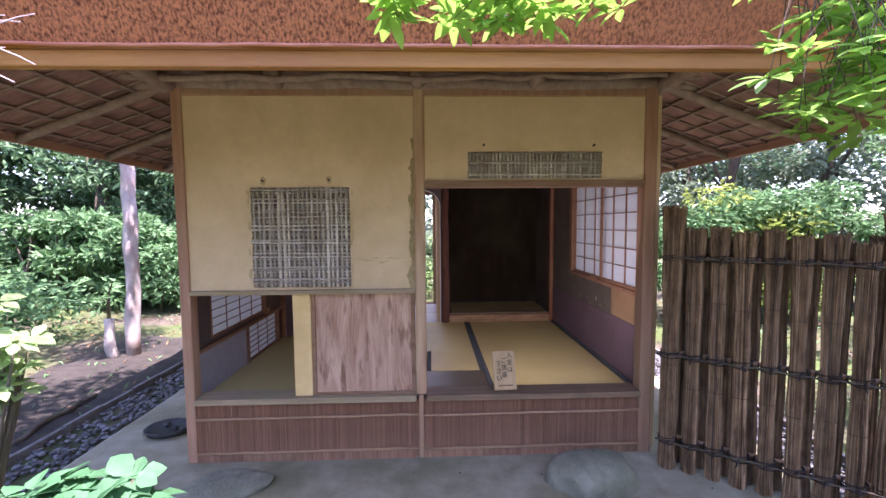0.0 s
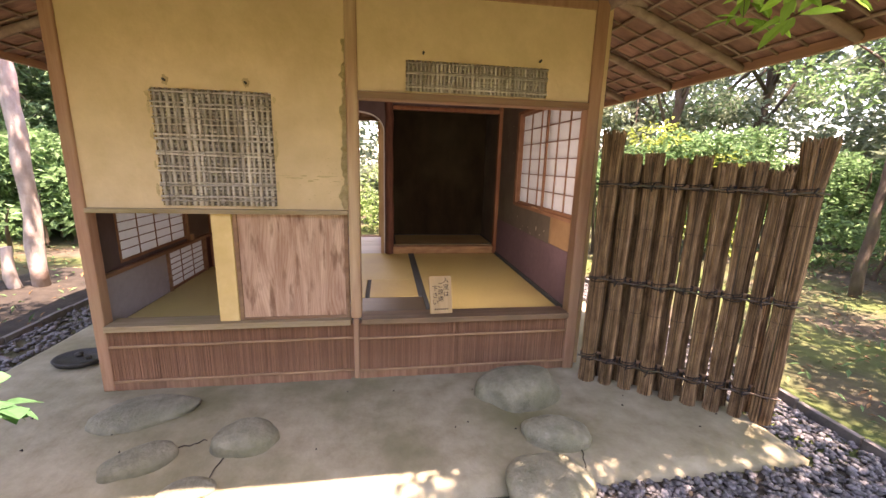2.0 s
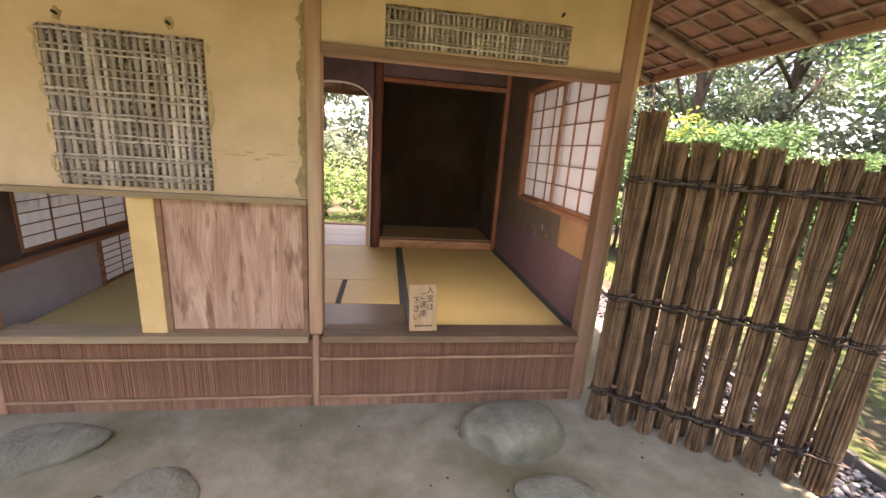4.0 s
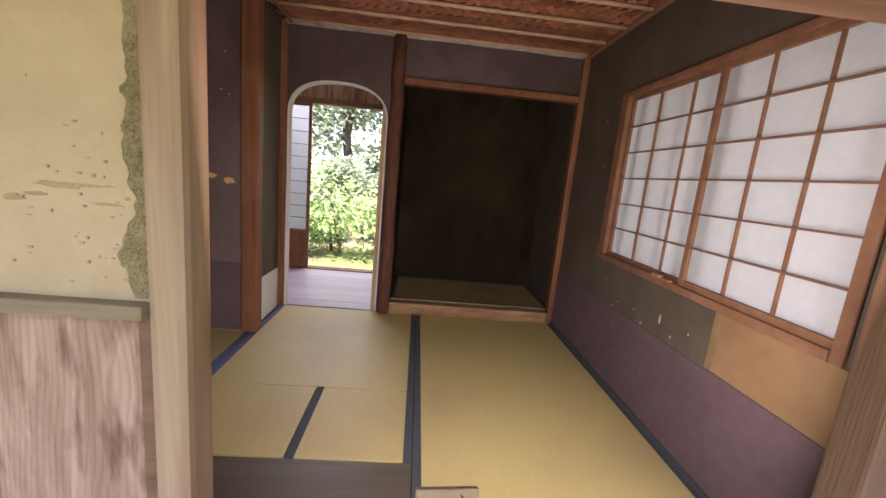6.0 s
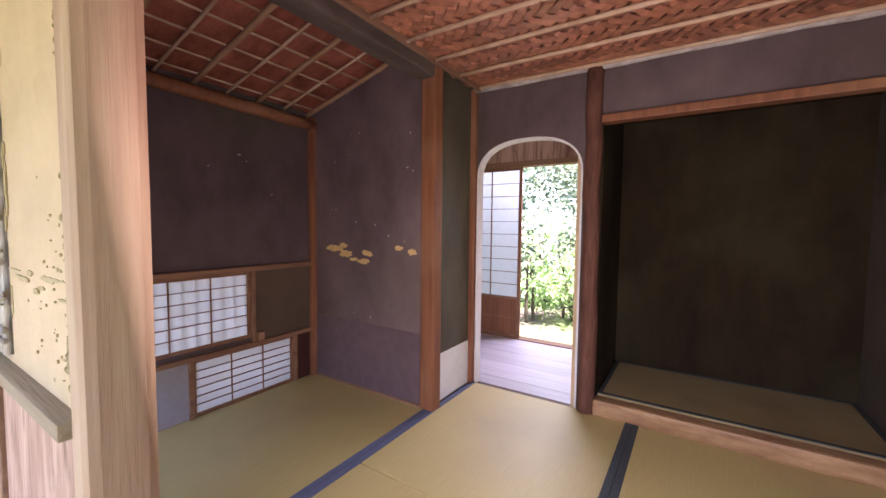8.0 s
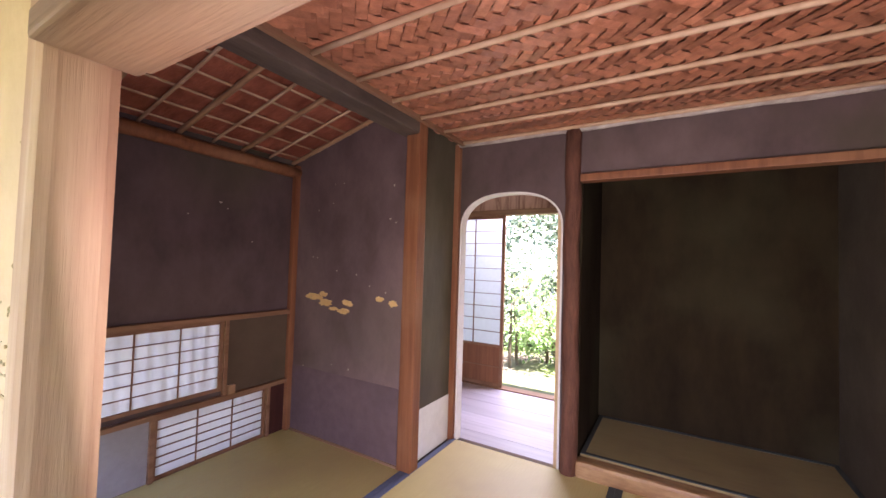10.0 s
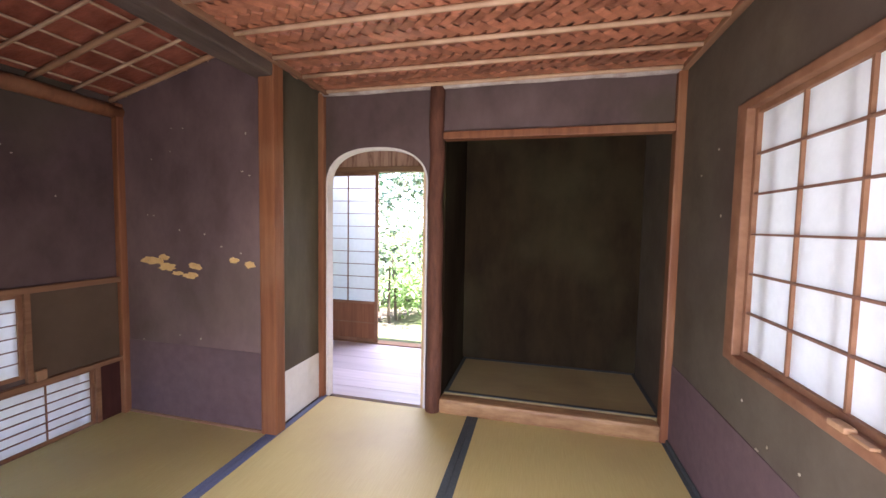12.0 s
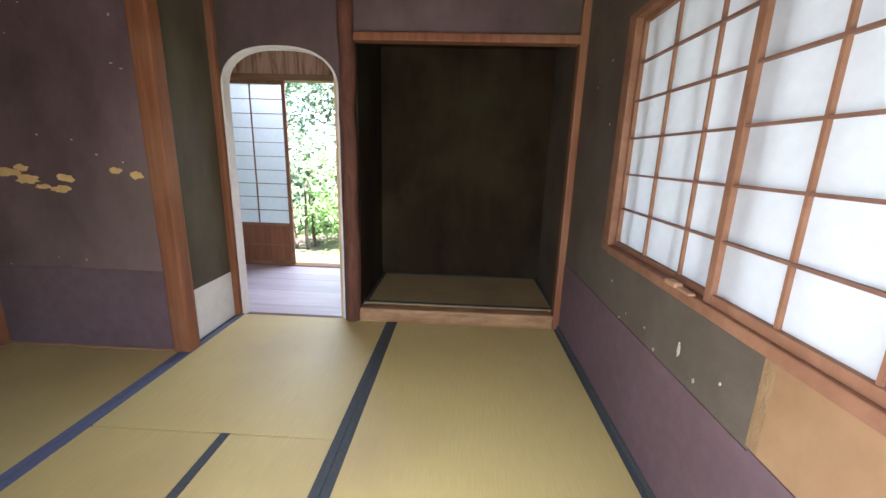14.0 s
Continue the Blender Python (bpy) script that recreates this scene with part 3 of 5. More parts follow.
floor = tagged(new("floor"), "raised floor frame under the straw mats", "floor", **S)
part("subfloor", box(LX - .03, RX + .03, 2.42, BY, 0.22, 0.295), "wood_y", floor)


def mat_of(x0, x1, y0, y1, borders, label, col="border"):
    t = thing("tatami_mat", label, "tatami mat", group="floor mats")
    part("straw_cover", box(x0 + .002, x1 - .002, y0 + .002, y1 - .002, 0.295, TZ), "tatami", t, bevel=0.0015)
    for b, cc in borders:
        w = 0.030
        if b == "l":
            part("border", box(x0, x0 + w, y0, y1, 0.30, TZ + .003), cc, t, "dark cloth edging")
        if b == "r":
            part("border", box(x1 - w, x1, y0, y1, 0.30, TZ + .003), cc, t, "dark cloth edging")
    return t


mat_of(0.385, RX, 2.45, BY - .02, [("l", "border"), ("r", "border")], "yellow straw mat with dark cloth borders before the alcove")
mat_of(-0.54, 0.383, 3.30, BY - .005, [("l", "border_blue"), ("r", "border")], "yellow straw mat with a blue cloth border before the arched door")
mat_of(-0.04, 0.383, 2.86, 3.298, [("l", "border"), ("r", "border")], "small straw mat section with dark side borders")
mat_of(-0.54, -0.042, 2.86, 3.298, [("l", "border_blue")], "straw mat piece beside the sunken board")
mat_of(LX, -0.542, 2.45, PY, [("r", "border_blue")], "yellow straw mat in the side bay")
t = thing("floor_board", "smooth brown wooden board set in the mats by the threshold", "floor board")
part("board", box(-0.54, 0.383, 2.45, 2.857, 0.295, TZ - .002), "floor_board", t, bevel=0.003)

# posts and beams
for nm, x0, x1, y0, y1, z0, z1, m, lab in (
        ("post_left", -1.49, -1.43, FY, FY + .075, 0.0, 2.25, "post_z", "weathered square corner post"),
        ("post_middle", -0.10, -0.035, FY, FY + .085, 0.40, 2.25, "post_pale", "sun-bleached tan wooden post"),
        ("post_middle_foot", -0.086, -0.055, FY + .004, FY + .08, 0.0, 0.40, "post_z", "narrow dark foot of the post between the reed aprons"),
        ("post_right", 1.285, 1.36, FY, FY + .085, 0.0, 2.25, "post_z", "weathered square corner post"),
        ("post_partition", -0.598, -0.512, PY - .015, PY + .06, 0.3, 2.17, "post_in", "red-brown natural wood post at the partition"),
        ("post_arch", -0.565, -0.527, BY - .03, BY + .02, 0.3, CZ, "post_in", "thin red-brown corner post"),
        ("post_alcove_right", 1.312, 1.352, BY - .035, BY + .03, 0.3, CZ, "post_in", "orange-brown alcove corner post"),
        ("post_side_corner", LX - .005, LX + .035, PY - .035, PY + .01, 0.3, 2.0, "post_in", "thin red-brown corner post"),
        ):
    tagged(part(nm, box(x0, x1, y0, y1, z0, z1), m, bevel=0.016 if m == "post_pale" else 0.008), lab, "post", **S)
b = bmesh.new()
rod(b, (0.152, BY - .01, 0.3), (0.152, BY - .01, CZ + .02), 0.044, 0.040, 14, 0.006, 14, seed=3)
tagged(part("post_alcove_pillar", b, "bark_post", smooth=True), "dark bark-covered alcove pillar", "post", **S)
for nm, dims, m, lab in (
        ("lintel_door", (-0.035, 1.285, FY - .012, FY + .10, 1.662, 1.698), "wood_x", "brown door lintel"),
        ("lintel_groove", (-0.035, 1.285, FY + .103, FY + .115, 1.672, 1.71), "wood_x", "inner brown lintel board"),
        ("rail_left", (-1.43, -0.10, FY - .012, FY + .07, 1.030, 1.056), "rail_pale", "thin brown rail under the plaster"),
        ("sill_front_right", (-0.035, 1.285, FY - .02, FY + .12, 0.366, 0.402), "sill_old", "worn dark threshold"),
        ("sill_front_left", (-1.43, -0.10, FY - .02, FY + .12, 0.366, 0.402), "rail_pale", "worn mossy sill"),
        ("lintel_alcove", (0.19, 1.315, BY - .03, BY + .04, 1.858, 1.897), "post_in", "red-brown alcove lintel"),
        ("alcove_sill", (0.19, 1.315, BY - .035, BY + .05, 0.345, 0.432), "sill_wood", "rounded natural wood alcove sill"),
        ("rail_low_left", (LX - .002, LX + .028, 2.42, PY, 1.066, 1.095), "wood_y", "brown rail above the low window"),
        ("rail_mid_left", (LX - .002, LX + .028, 2.42, PY, 0.643, 0.668), "wood_y", "brown rail between the low windows"),
        ("baseboard_partition", (LX, -0.6, PY - .012, PY, 0.345, 0.362), "wood_x", "thin dark floor strip"),
        ("baseboard_right", (RX - .012, RX, 2.42, BY, 0.345, 0.372), "border", "thin dark floor strip"),
        ):
    tagged(part(nm, box(*dims), m, bevel=0.018 if nm == "alcove_sill" else 0.005), lab, "trim", **S)
t = thing("alcove_mat", "straw mat with dark borders in the alcove", "tatami mat")
part("straw_cover", box(0.20, 1.345, BY + .05, 4.98, 0.38, 0.436), "tatami_old", t)
for dd in ((0.20, 1.345, BY + .052, BY + .075), (0.20, 1.345, 4.955, 4.98), (0.20, 0.222, BY + .075, 4.955), (1.323, 1.345, BY + .075, 4.955)):
    part("border", box(*dd, 0.40, 0.440), "border", t)
# papered bands and scars
for nm, dims, m, lab in (
        ("paper_band_partition", (LX + .035, -0.605, PY - .003, PY, 0.36, 0.75), "paper_dark", "purple-brown paper band"),
        ("paper_band_right", (RX - .003, RX, 2.86, BY - .03, 0.372, 0.748), "paper_dark", "dark purple paper band"),
        ("paper_band_right_near", (RX - .003, RX, 2.42, 2.86, 0.372, 0.754), "paper_dark", "purple paper band"),
        ("paper_patch_right", (RX - .003, RX, 2.42, 2.838, 0.757, 0.956), "patch", "tan bare repair patch below the window"),
        ("paper_patch_edge", (RX - .0025, RX, 2.838, 2.868, 0.757, 0.956), "patch_edge", "pale crumbling edge of the repair patch"),
        ("paper_band_narrow", (-0.56, -0.557, PY + .062, BY - .03, 0.35, 0.618), "paper_white", "white paper band"),
        ("paper_band_side", (LX, LX + .003, 2.42, 3.09, 0.352, 0.642), "paper_grey", "grey paper band"),
        ):
    tagged(part(nm, box(*dims), m), lab, "wall paper", **S)


tagged(part("wall_panel_side", box(LX - .002, LX + .008, 3.432, PY - .036, 0.669, 1.065), "brown_panel"), "plain brown panel beside the low window", "wall", **S)
tagged(part("panel_catch", box(LX + .008, LX + .03, 3.434, 3.475, 0.668, 0.715), "bamboo", bevel=.004), "small pale wooden catch", "catch")


def scar(name, x, z, w, h, seed, material="gold", plane="y", at=PY):
    b = bmesh.new()
    n = 18
    r = random.Random(seed)
    ring = []
    for i in range(n):
        a = 2 * math.pi * i / n
        k = r.uniform(0.65, 1.1)
        u, v = x + w * k * math.cos(a), z + h * k * math.sin(a)
        ring.append(b.verts.new((u, at, v) if plane == "y" else (at, u, v)))
    b.faces.new(ring)
    ex = bmesh.ops.extrude_face_region(b, geom=b.faces[:])
    for v in ex["geom"]:
        if isinstance(v, bmesh.types.BMVert):
            if plane == "y":
                v.co.y -= 0.0025
            else:
                v.co.x -= 0.0025
    return tagged(part(name, b, material), "bared clay scar in the dark plaster", "plaster scar", **S)


for i, (x, z, w, h) in enumerate(((-1.27, 1.185, .075, .022), (-1.17, 1.155, .06, .024), (-1.19, 1.205, .035, .016), (-1.10, 1.125, .04, .012), (-0.99, 1.165, .045, .02), (-1.02, 1.115, .05, .018), (-0.755, 1.205, .03, .016), (-0.665, 1.187, .035, .02))):
    scar("plaster_scar", x, z, w, h, i)
for i, (y, z, w, h) in enumerate(((3.52, 0.755, .009, .004), (3.47, .79, .003, .006), (3.14, .825, .006, .022), (3.06, .782, .004, .007), (3.26, .762, .005, .006), (3.33, .80, .004, .004), (3.62, .86, .004, .005), (2.97, .83, .003, .005), (3.9, 1.7, .004, .005), (3.85, 1.45, .003, .006), (4.05, 1.62, .005, .003))):
    scar("plaster_chip", y, z, w, h, 30 + i, "chip", "x", RX)
for i, (x, z, w, h) in enumerate(((-0.66, 1.62, .007, .003), (-0.70, 1.64, .009, .003), (-0.93, 1.33, .004, .004), (-1.05, 1.86, .004, .003), (-0.68, 1.82, .004, .007), (-0.95, 0.66, .006, .008), (-1.25, 1.42, .005, .003))):
    scar("plaster_chip", x, z, w, h, 130 + i, "chip")
for i, (y, z, w, h) in enumerate(((3.36, 1.70, .009, .005), (3.40, 1.67, .005, .003), (3.55, 1.50, .004, .004), (3.20, 1.62, .004, .003))):
    scar("plaster_chip", y, z, w, h, 150 + i, "chip", "x", LX + .0025)
for i in range(13):
    r = random.Random(90 + i)
    scar("plaster_chip", r.uniform(-1.4, -0.65), r.uniform(0.5, 2.0), r.uniform(.002, .005), r.uniform(.002, .005), 60 + i, "chip")

# ---- ceilings ----
bm = bmesh.new()
x0, x1, y0, y1 = -0.53, RX, FB, BY
bx(bm, x0, x1, y0, y1, CZ + .02, CZ + .03)
SW, RH = 0.038, math.sqrt(0.5)          # strip width; strips lie at 45 degrees, three over three under


def woven(i, j, along_u):
    """One visible run of a strip, three cells long, arched so that its ends dive under."""
    g = SW * .04
    rows_ = []
    for k, dz in ((0.0, .005), (0.4, .001), (2.6, .0), (3.0, .006)):
        line = []
        for w in (g, SW - g):
            p, q = (i * SW + k * SW, j * SW + w) if along_u else (i * SW + w, j * SW + k * SW)
            line.append(bm.verts.new((x0 + (p + q) * RH, y0 + (p - q) * RH, CZ + dz + (.002 if w > g else 0))))
        rows_.append(line)
    for a, c in zip(rows_, rows_[1:]):
        bm.faces.new((a[0], a[1], c[1], c[0]))


def inside(i, j, di, dj):
    p, q = (i + di) * SW, (j + dj) * SW
    return x0 - .02 < x0 + (p + q) * RH < x1 + .02 and y0 - .01 < y0 + (p - q) * RH < y1 + .01


for i in range(-50, 95):
    for j in range(-50, 95):
        if (i - j) % 6 == 0 and inside(i, j, 1.5, .5):
            woven(i, j, True)
        if (i - j) % 6 == 5 and inside(i, j, .5, 1.5):
            woven(i, j, False)
tagged(part("ceiling_main", bm, "weave"), "reddish herringbone ceiling of woven cedar strips", "ceiling", **S)
for i in range(8):
    y = BY - 0.05 - i * 0.231
    b = one_rod((-0.53, y, CZ - .008), (RX, y, CZ - .008), 0.0105, n=8, wob=0.001, steps=6, seed=i)
    tagged(part("ceiling_batten", b, "bamboo_pale", smooth=True), "thin pale bamboo batten", "batten", **S)
b = one_rod((-0.53, BY - .02, CZ - .006), (RX, BY - .02, CZ - .006), 0.02, n=8, wob=0.003, steps=14, seed=8)
tagged(part("trim_ceiling_back", b, "trunk_pale", smooth=True), "pale peeled pole along the ceiling edge", "trim", **S)
tagged(part("trim_ceiling_right", box(RX - .03, RX, FB, BY, CZ - .02, CZ + .01), "wood_y", bevel=.004), "brown ceiling edge", "trim", **S)
b = box(-0.63, -0.517, FB, PY + .03, 2.075, 2.22)
tagged(part("beam_inner", b, "beam_dark", bevel=.012), "dark squared beam between the two ceilings", "beam", **S)
tagged(part("trim_ceiling_left", box(-0.515, -0.49, FB, BY, CZ - .02, CZ + .012), "wood_y", bevel=.004), "brown ceiling edge", "trim", **S)


def slope_z(x):
    return 2.0 + (x - LX) * 0.27


bm = bmesh.new()
v = [bm.verts.new(p) for p in ((LX - .05, FB, slope_z(LX - .05) + .03), (-0.55, FB, slope_z(-0.55) + .03), (-0.55, PY + .02, slope_z(-0.55) + .03), (LX - .05, PY + .02, slope_z(LX - .05) + .03))]
f = bm.faces.new(v)
bmesh.ops.solidify(bm, geom=[f], thickness=0.015)
tagged(part("ceiling_slope", bm, "sheath_in"), "sloping reddish bark ceiling of the side bay", "ceiling", **S)
for i in range(9):
    y = PY - 0.035 - i * 0.167
    stout = i % 2 == 0
    b = one_rod((LX - .05, y, slope_z(LX - .05) + .010), (-0.56, y, slope_z(-0.56) + .010), 0.013 if stout else 0.0075, n=8, wob=.002, steps=6, seed=i + 20)
    tagged(part("ceiling_rafter", b, "bamboo" if stout else "bamboo_pale", smooth=True), "brown pole rafter of the sloping ceiling" if stout else "thin bamboo lath of the sloping ceiling", "rafter", **S)
for i in range(7):
    x = LX + 0.06 + i * 0.13
    b = one_rod((x, FB, slope_z(x) + .022), (x, PY, slope_z(x) + .022), 0.006, n=6, wob=.001, steps=5, seed=i + 40)
    tagged(part("ceiling_batten", b, "bamboo_pale", smooth=True), "thin pale bamboo batten", "batten", **S)
b = one_rod((LX + .012, FB, 1.975), (LX + .012, PY, 1.955), 0.035, n=10, wob=.004, steps=8, seed=4)
tagged(part("beam_wall_plate", b, "post_in", smooth=True), "red-brown round wall plate", "beam", **S)

# ---- shoji windows ----


def shoji(name, plane, at, a0, a1, z0, z1, cols, rows, label, stile=0.022, depth=0.018, inward=1, panel=0.0, col_w=.004, row_w=.0032):
    """A papered sash: stiles, rails, thin bars, paper behind. panel: height of a wooden foot panel."""
    t = thing(name, label, "shoji screen")

    def pb(nm, a, b, c, d, o0, o1, m, bev=0.0):
        lo, hi = sorted((at + inward * o0, at + inward * o1))
        part(nm, box(lo, hi, a, b, c, d) if plane == "x" else box(a, b, lo, hi, c, d), m, t, bevel=bev)
    pb("stile", a0, a0 + stile, z0, z1, 0, depth, "sash", .002)
    pb("stile", a1 - stile, a1, z0, z1, 0, depth, "sash", .002)
    pb("rail", a0 + stile, a1 - stile, z0, z0 + stile, 0.001, depth - .001, "sash", .002)
    pb("rail", a0 + stile, a1 - stile, z1 - stile, z1, 0.001, depth - .001, "sash", .002)
    zb = z0 + stile
    if panel:
        pb("foot_panel", a0 + stile, a1 - stile, zb, z0 + panel, 0.005, depth - .004, "post_in")
        pb("rail", a0 + stile, a1 - stile, z0 + panel, z0 + panel + .02, 0.001, depth - .001, "sash", .002)
        pb("rail", a0 + stile, a1 - stile, z0 + panel * .5 - .005, z0 + panel * .5 + .005, 0.001, depth - .001, "sash")
        zb = z0 + panel + .02
    pb("paper", a0 + stile * .5, a1 - stile * .5, zb - .005, z1 - stile * .5, 0.003, 0.0036, "shoji")
    for i in range(1, cols):
        a = a0 + stile + (a1 - a0 - 2 * stile) * i / cols
        pb("bar", a - col_w, a + col_w, zb, z1 - stile, 0.0045, depth - .004, "sash")
    for i in range(1, rows):
        z = zb + (z1 - stile - zb) * i / rows
        pb("bar", a0 + stile, a1 - stile, z - row_w, z + row_w, 0.0045, depth - .002, "bar")
    return t


w1 = tagged(new("window_1"), "wide papered window with brown frame and two sliding screens", "window", **S)
fr = w1
for dims in ((RX - .012, RX + .075, 2.47, 2.502, 0.958, 1.82), (RX - .012, RX + .075, 3.682, 3.745, 0.962, 1.812), (RX - .012, RX + .075, 2.502, 3.682, 1.785, 1.812), (RX - .016, RX + .075, 2.502, 3.682, 0.958, 0.988)):
    part("window_frame", box(*dims), "sash", fr, bevel=.004)
shoji("sash_far", "x", RX + .03, 3.00, 3.682, 0.988, 1.785, 3, 6, "sliding paper screen with thin dark bars", stile=.018, inward=-1)
shoji("sash_near", "x", RX + .012, 2.47, 3.075, 0.988, 1.785, 3, 6, "sliding paper screen with thin dark bars, pulled forward", stile=.024, inward=-1)
t = thing("window_latch", "small pale wooden block on the window track", "latch")
part("block", box(RX - .03, RX - .005, 3.16, 3.21, 0.988, 1.002), "bamboo", t, bevel=.004)
part("slip", box(RX - .026, RX - .008, 3.10, 3.155, 0.988, 0.995), "bamboo", t, bevel=.002)
for i in range(8):
    b = one_rod((RX + .050, 2.56 + i * .148, 0.97), (RX + .050, 2.56 + i * .148, 1.80), 0.014, n=8)
    part("outer_bamboo_bar", b, "bamboo", w1)
w2 = tagged(new("window_2"), "low papered window in the side wall", "window", **S)
shoji("low_shoji", "x", LX - .01, LW1[0], LW1[1], LW1[2], LW1[3] + .005, 4, 6, "low paper screen with thin bars", col_w=.0028, row_w=.0022, stile=.018, depth=.014, inward=1)
shoji("low_shoji", "x", LX - .01, LW2[0], LW2[1], LW2[2], LW2[3] + .003, 3, 6, "small paper screen at floor level", col_w=.0028, row_w=.0022, stile=.016, depth=.014, inward=1)
for y0_, y1_, z0_, z1_ in ((3.41, 3.43, .668, 1.066), (3.08, 3.10, .352, .643), (3.68, 3.70, .352, .643)):
    part("window_frame", box(LX - .004, LX + .02, y0_, y1_, z0_, z1_), "wood_y", w2)

for i in range(13):
    b = one_rod((LX - .024, 2.62 + i * .064, .692), (LX - .024, 2.625 + i * .064, 1.058), .009, n=6, wob=.002, steps=4, seed=i)
    part("outer_reed", b, "bamboo", w2, smooth=True)
for i in range(10):
    b = one_rod((LX - .024, 3.12 + i * .059, .354), (LX - .024, 3.125 + i * .059, .638), .009, n=6, wob=.002, steps=4, seed=i + 30)
    part("outer_reed", b, "bamboo", w2, smooth=True)
for i in range(4):
    b = one_rod((LX - .038, 2.6, .74 + i * .085), (LX - .038, 3.41, .745 + i * .085), .007, n=6, wob=.002, steps=6, seed=i + 60)
    part("outer_reed", b, "bamboo", w2, smooth=True)
    b = one_rod((LX - .038, 3.1, .39 + i * .07), (LX - .038, 3.68, .388 + i * .07), .007, n=6, wob=.002, steps=6, seed=i + 70)
    part("outer_reed", b, "bamboo", w2, smooth=True)
tagged(part("wall_panel_low", box(LX - .002, LX + .006, 3.70, PY - .036, 0.352, 0.643), "maroon_panel"), "dark maroon panel beside the floor-level screen", "wall", **S)

# ---- veranda behind the arch ----
vf = tagged(new("floor_veranda"), "grey-brown veranda floor boards, colour paled for the sky's reflection", "floor", **S)
for i in range(8):
    y = BY + .055 + i * .132
    part("floorboard", box(-2.2, 0.125, y, y + .130, 0.30, 0.338 - rng.uniform(0, .002)), "board_floor", vf)
VY = 5.38
wall("wall_veranda", "x", -2.2, 0.13, VY + .03, VY + .07, 0.0, 2.3, [(-1.45, 0.02, 0.34, 1.86)], "plaster", "cream plaster outer wall of the veranda")
wall("wall_veranda_right", "y", BY + .05, VY, 0.06, 0.125, 0.0, 2.3, [], "plaster", "plaster side of the veranda")
wall("wall_veranda_left", "y", PY, VY, -2.2, -2.15, 0.0, 2.3, [], "plaster", "plaster end of the veranda")
tagged(part("ceiling_veranda", box(-2.2, 0.12, BY + .055, VY + .1, 2.12, 2.15), "wood_x"), "brown board veranda ceiling", "ceiling", **S)
tagged(part("lintel_veranda", box(-1.45, 0.05, VY - .01, VY + .09, 1.845, 1.89), "wood_x", bevel=.004), "brown veranda lintel", "trim", **S)
tagged(part("wall_board_veranda", box(-1.45, 0.05, VY + .005, VY + .028, 1.89, 2.12), "door_wood"), "brown board above the veranda opening", "wall", **S)
tagged(part("sill_veranda", box(-1.45, 0.05, VY - .01, VY + .09, 0.30, 0.347), "wood_x", bevel=.004), "veranda sill", "trim", **S)
shoji("veranda_shoji", "y", VY + .03, -1.50, -0.66, 0.347, 1.845, 3, 10, "tall paper screen with a reddish wooden foot panel", col_w=.003, row_w=.0022, stile=.028, depth=.022, inward=-1, panel=.34)

# ---- front: reeds below, lattice windows, sliding door ----


REEDS = []
for i in range(9):
    rr = random.Random(40 + i)
    w, d, h = rr.uniform(.0055, .0085), rr.uniform(.003, .009), 0.312 + rr.uniform(-.003, .002)
    V = []
    for z, j in ((0, rr.uniform(-.001, .001)), (h, rr.uniform(-.001, .001))):
        V += [(j, 0, z), (w * .3 + j, -d, z), (w * .75 + j, -d, z), (w + j, 0, z)]
    me = bpy.data.meshes.new("reed")
    me.from_pydata(V, [], [(0, 1, 5, 4), (1, 2, 6, 5), (2, 3, 7, 6), (4, 5, 6, 7), (3, 2, 1, 0)])
    me.materials.append(M["reed_red"])
    REEDS.append((me, w))


def wainscot(x0, x1, label, seed):
    t = tagged(new("wainscot"), label, "wainscot", **S)
    part("backing", box(x0, x1, FY + .02, FY + .06, 0.0, 0.366), "wood_x", t)
    r = random.Random(seed)
    x = x0
    while x < x1 - .006:
        me, w = REEDS[r.randrange(len(REEDS))]
        ob = new("reed", me)
        ob.parent = t
        ob.location = (x, FY + .02, 0.05 + r.uniform(-.004, .002))
        x += w
    for i, z in enumerate((0.272, 0.058)):
        part("bamboo_rail", one_rod((x0, FY + .006, z - .004), (x1, FY + .006, z + .004), 0.0085, n=8, wob=.0015, steps=14, seed=seed + i), "bamboo", t, "split bamboo rail", smooth=True)
    xx = x0
    while xx < x1 - .02:
        e = min(x1, xx + r.uniform(.25, .45))
        part("foot_board", box(xx + .001, e, FY + .008, FY + .02, -0.02, 0.05), "reed_red", t)
        xx = e


wainscot(-1.43, -0.088, "low apron of reddish reeds with bamboo rails", 5)
wainscot(-0.053, 1.285, "low apron of reddish reeds below the threshold", 9)


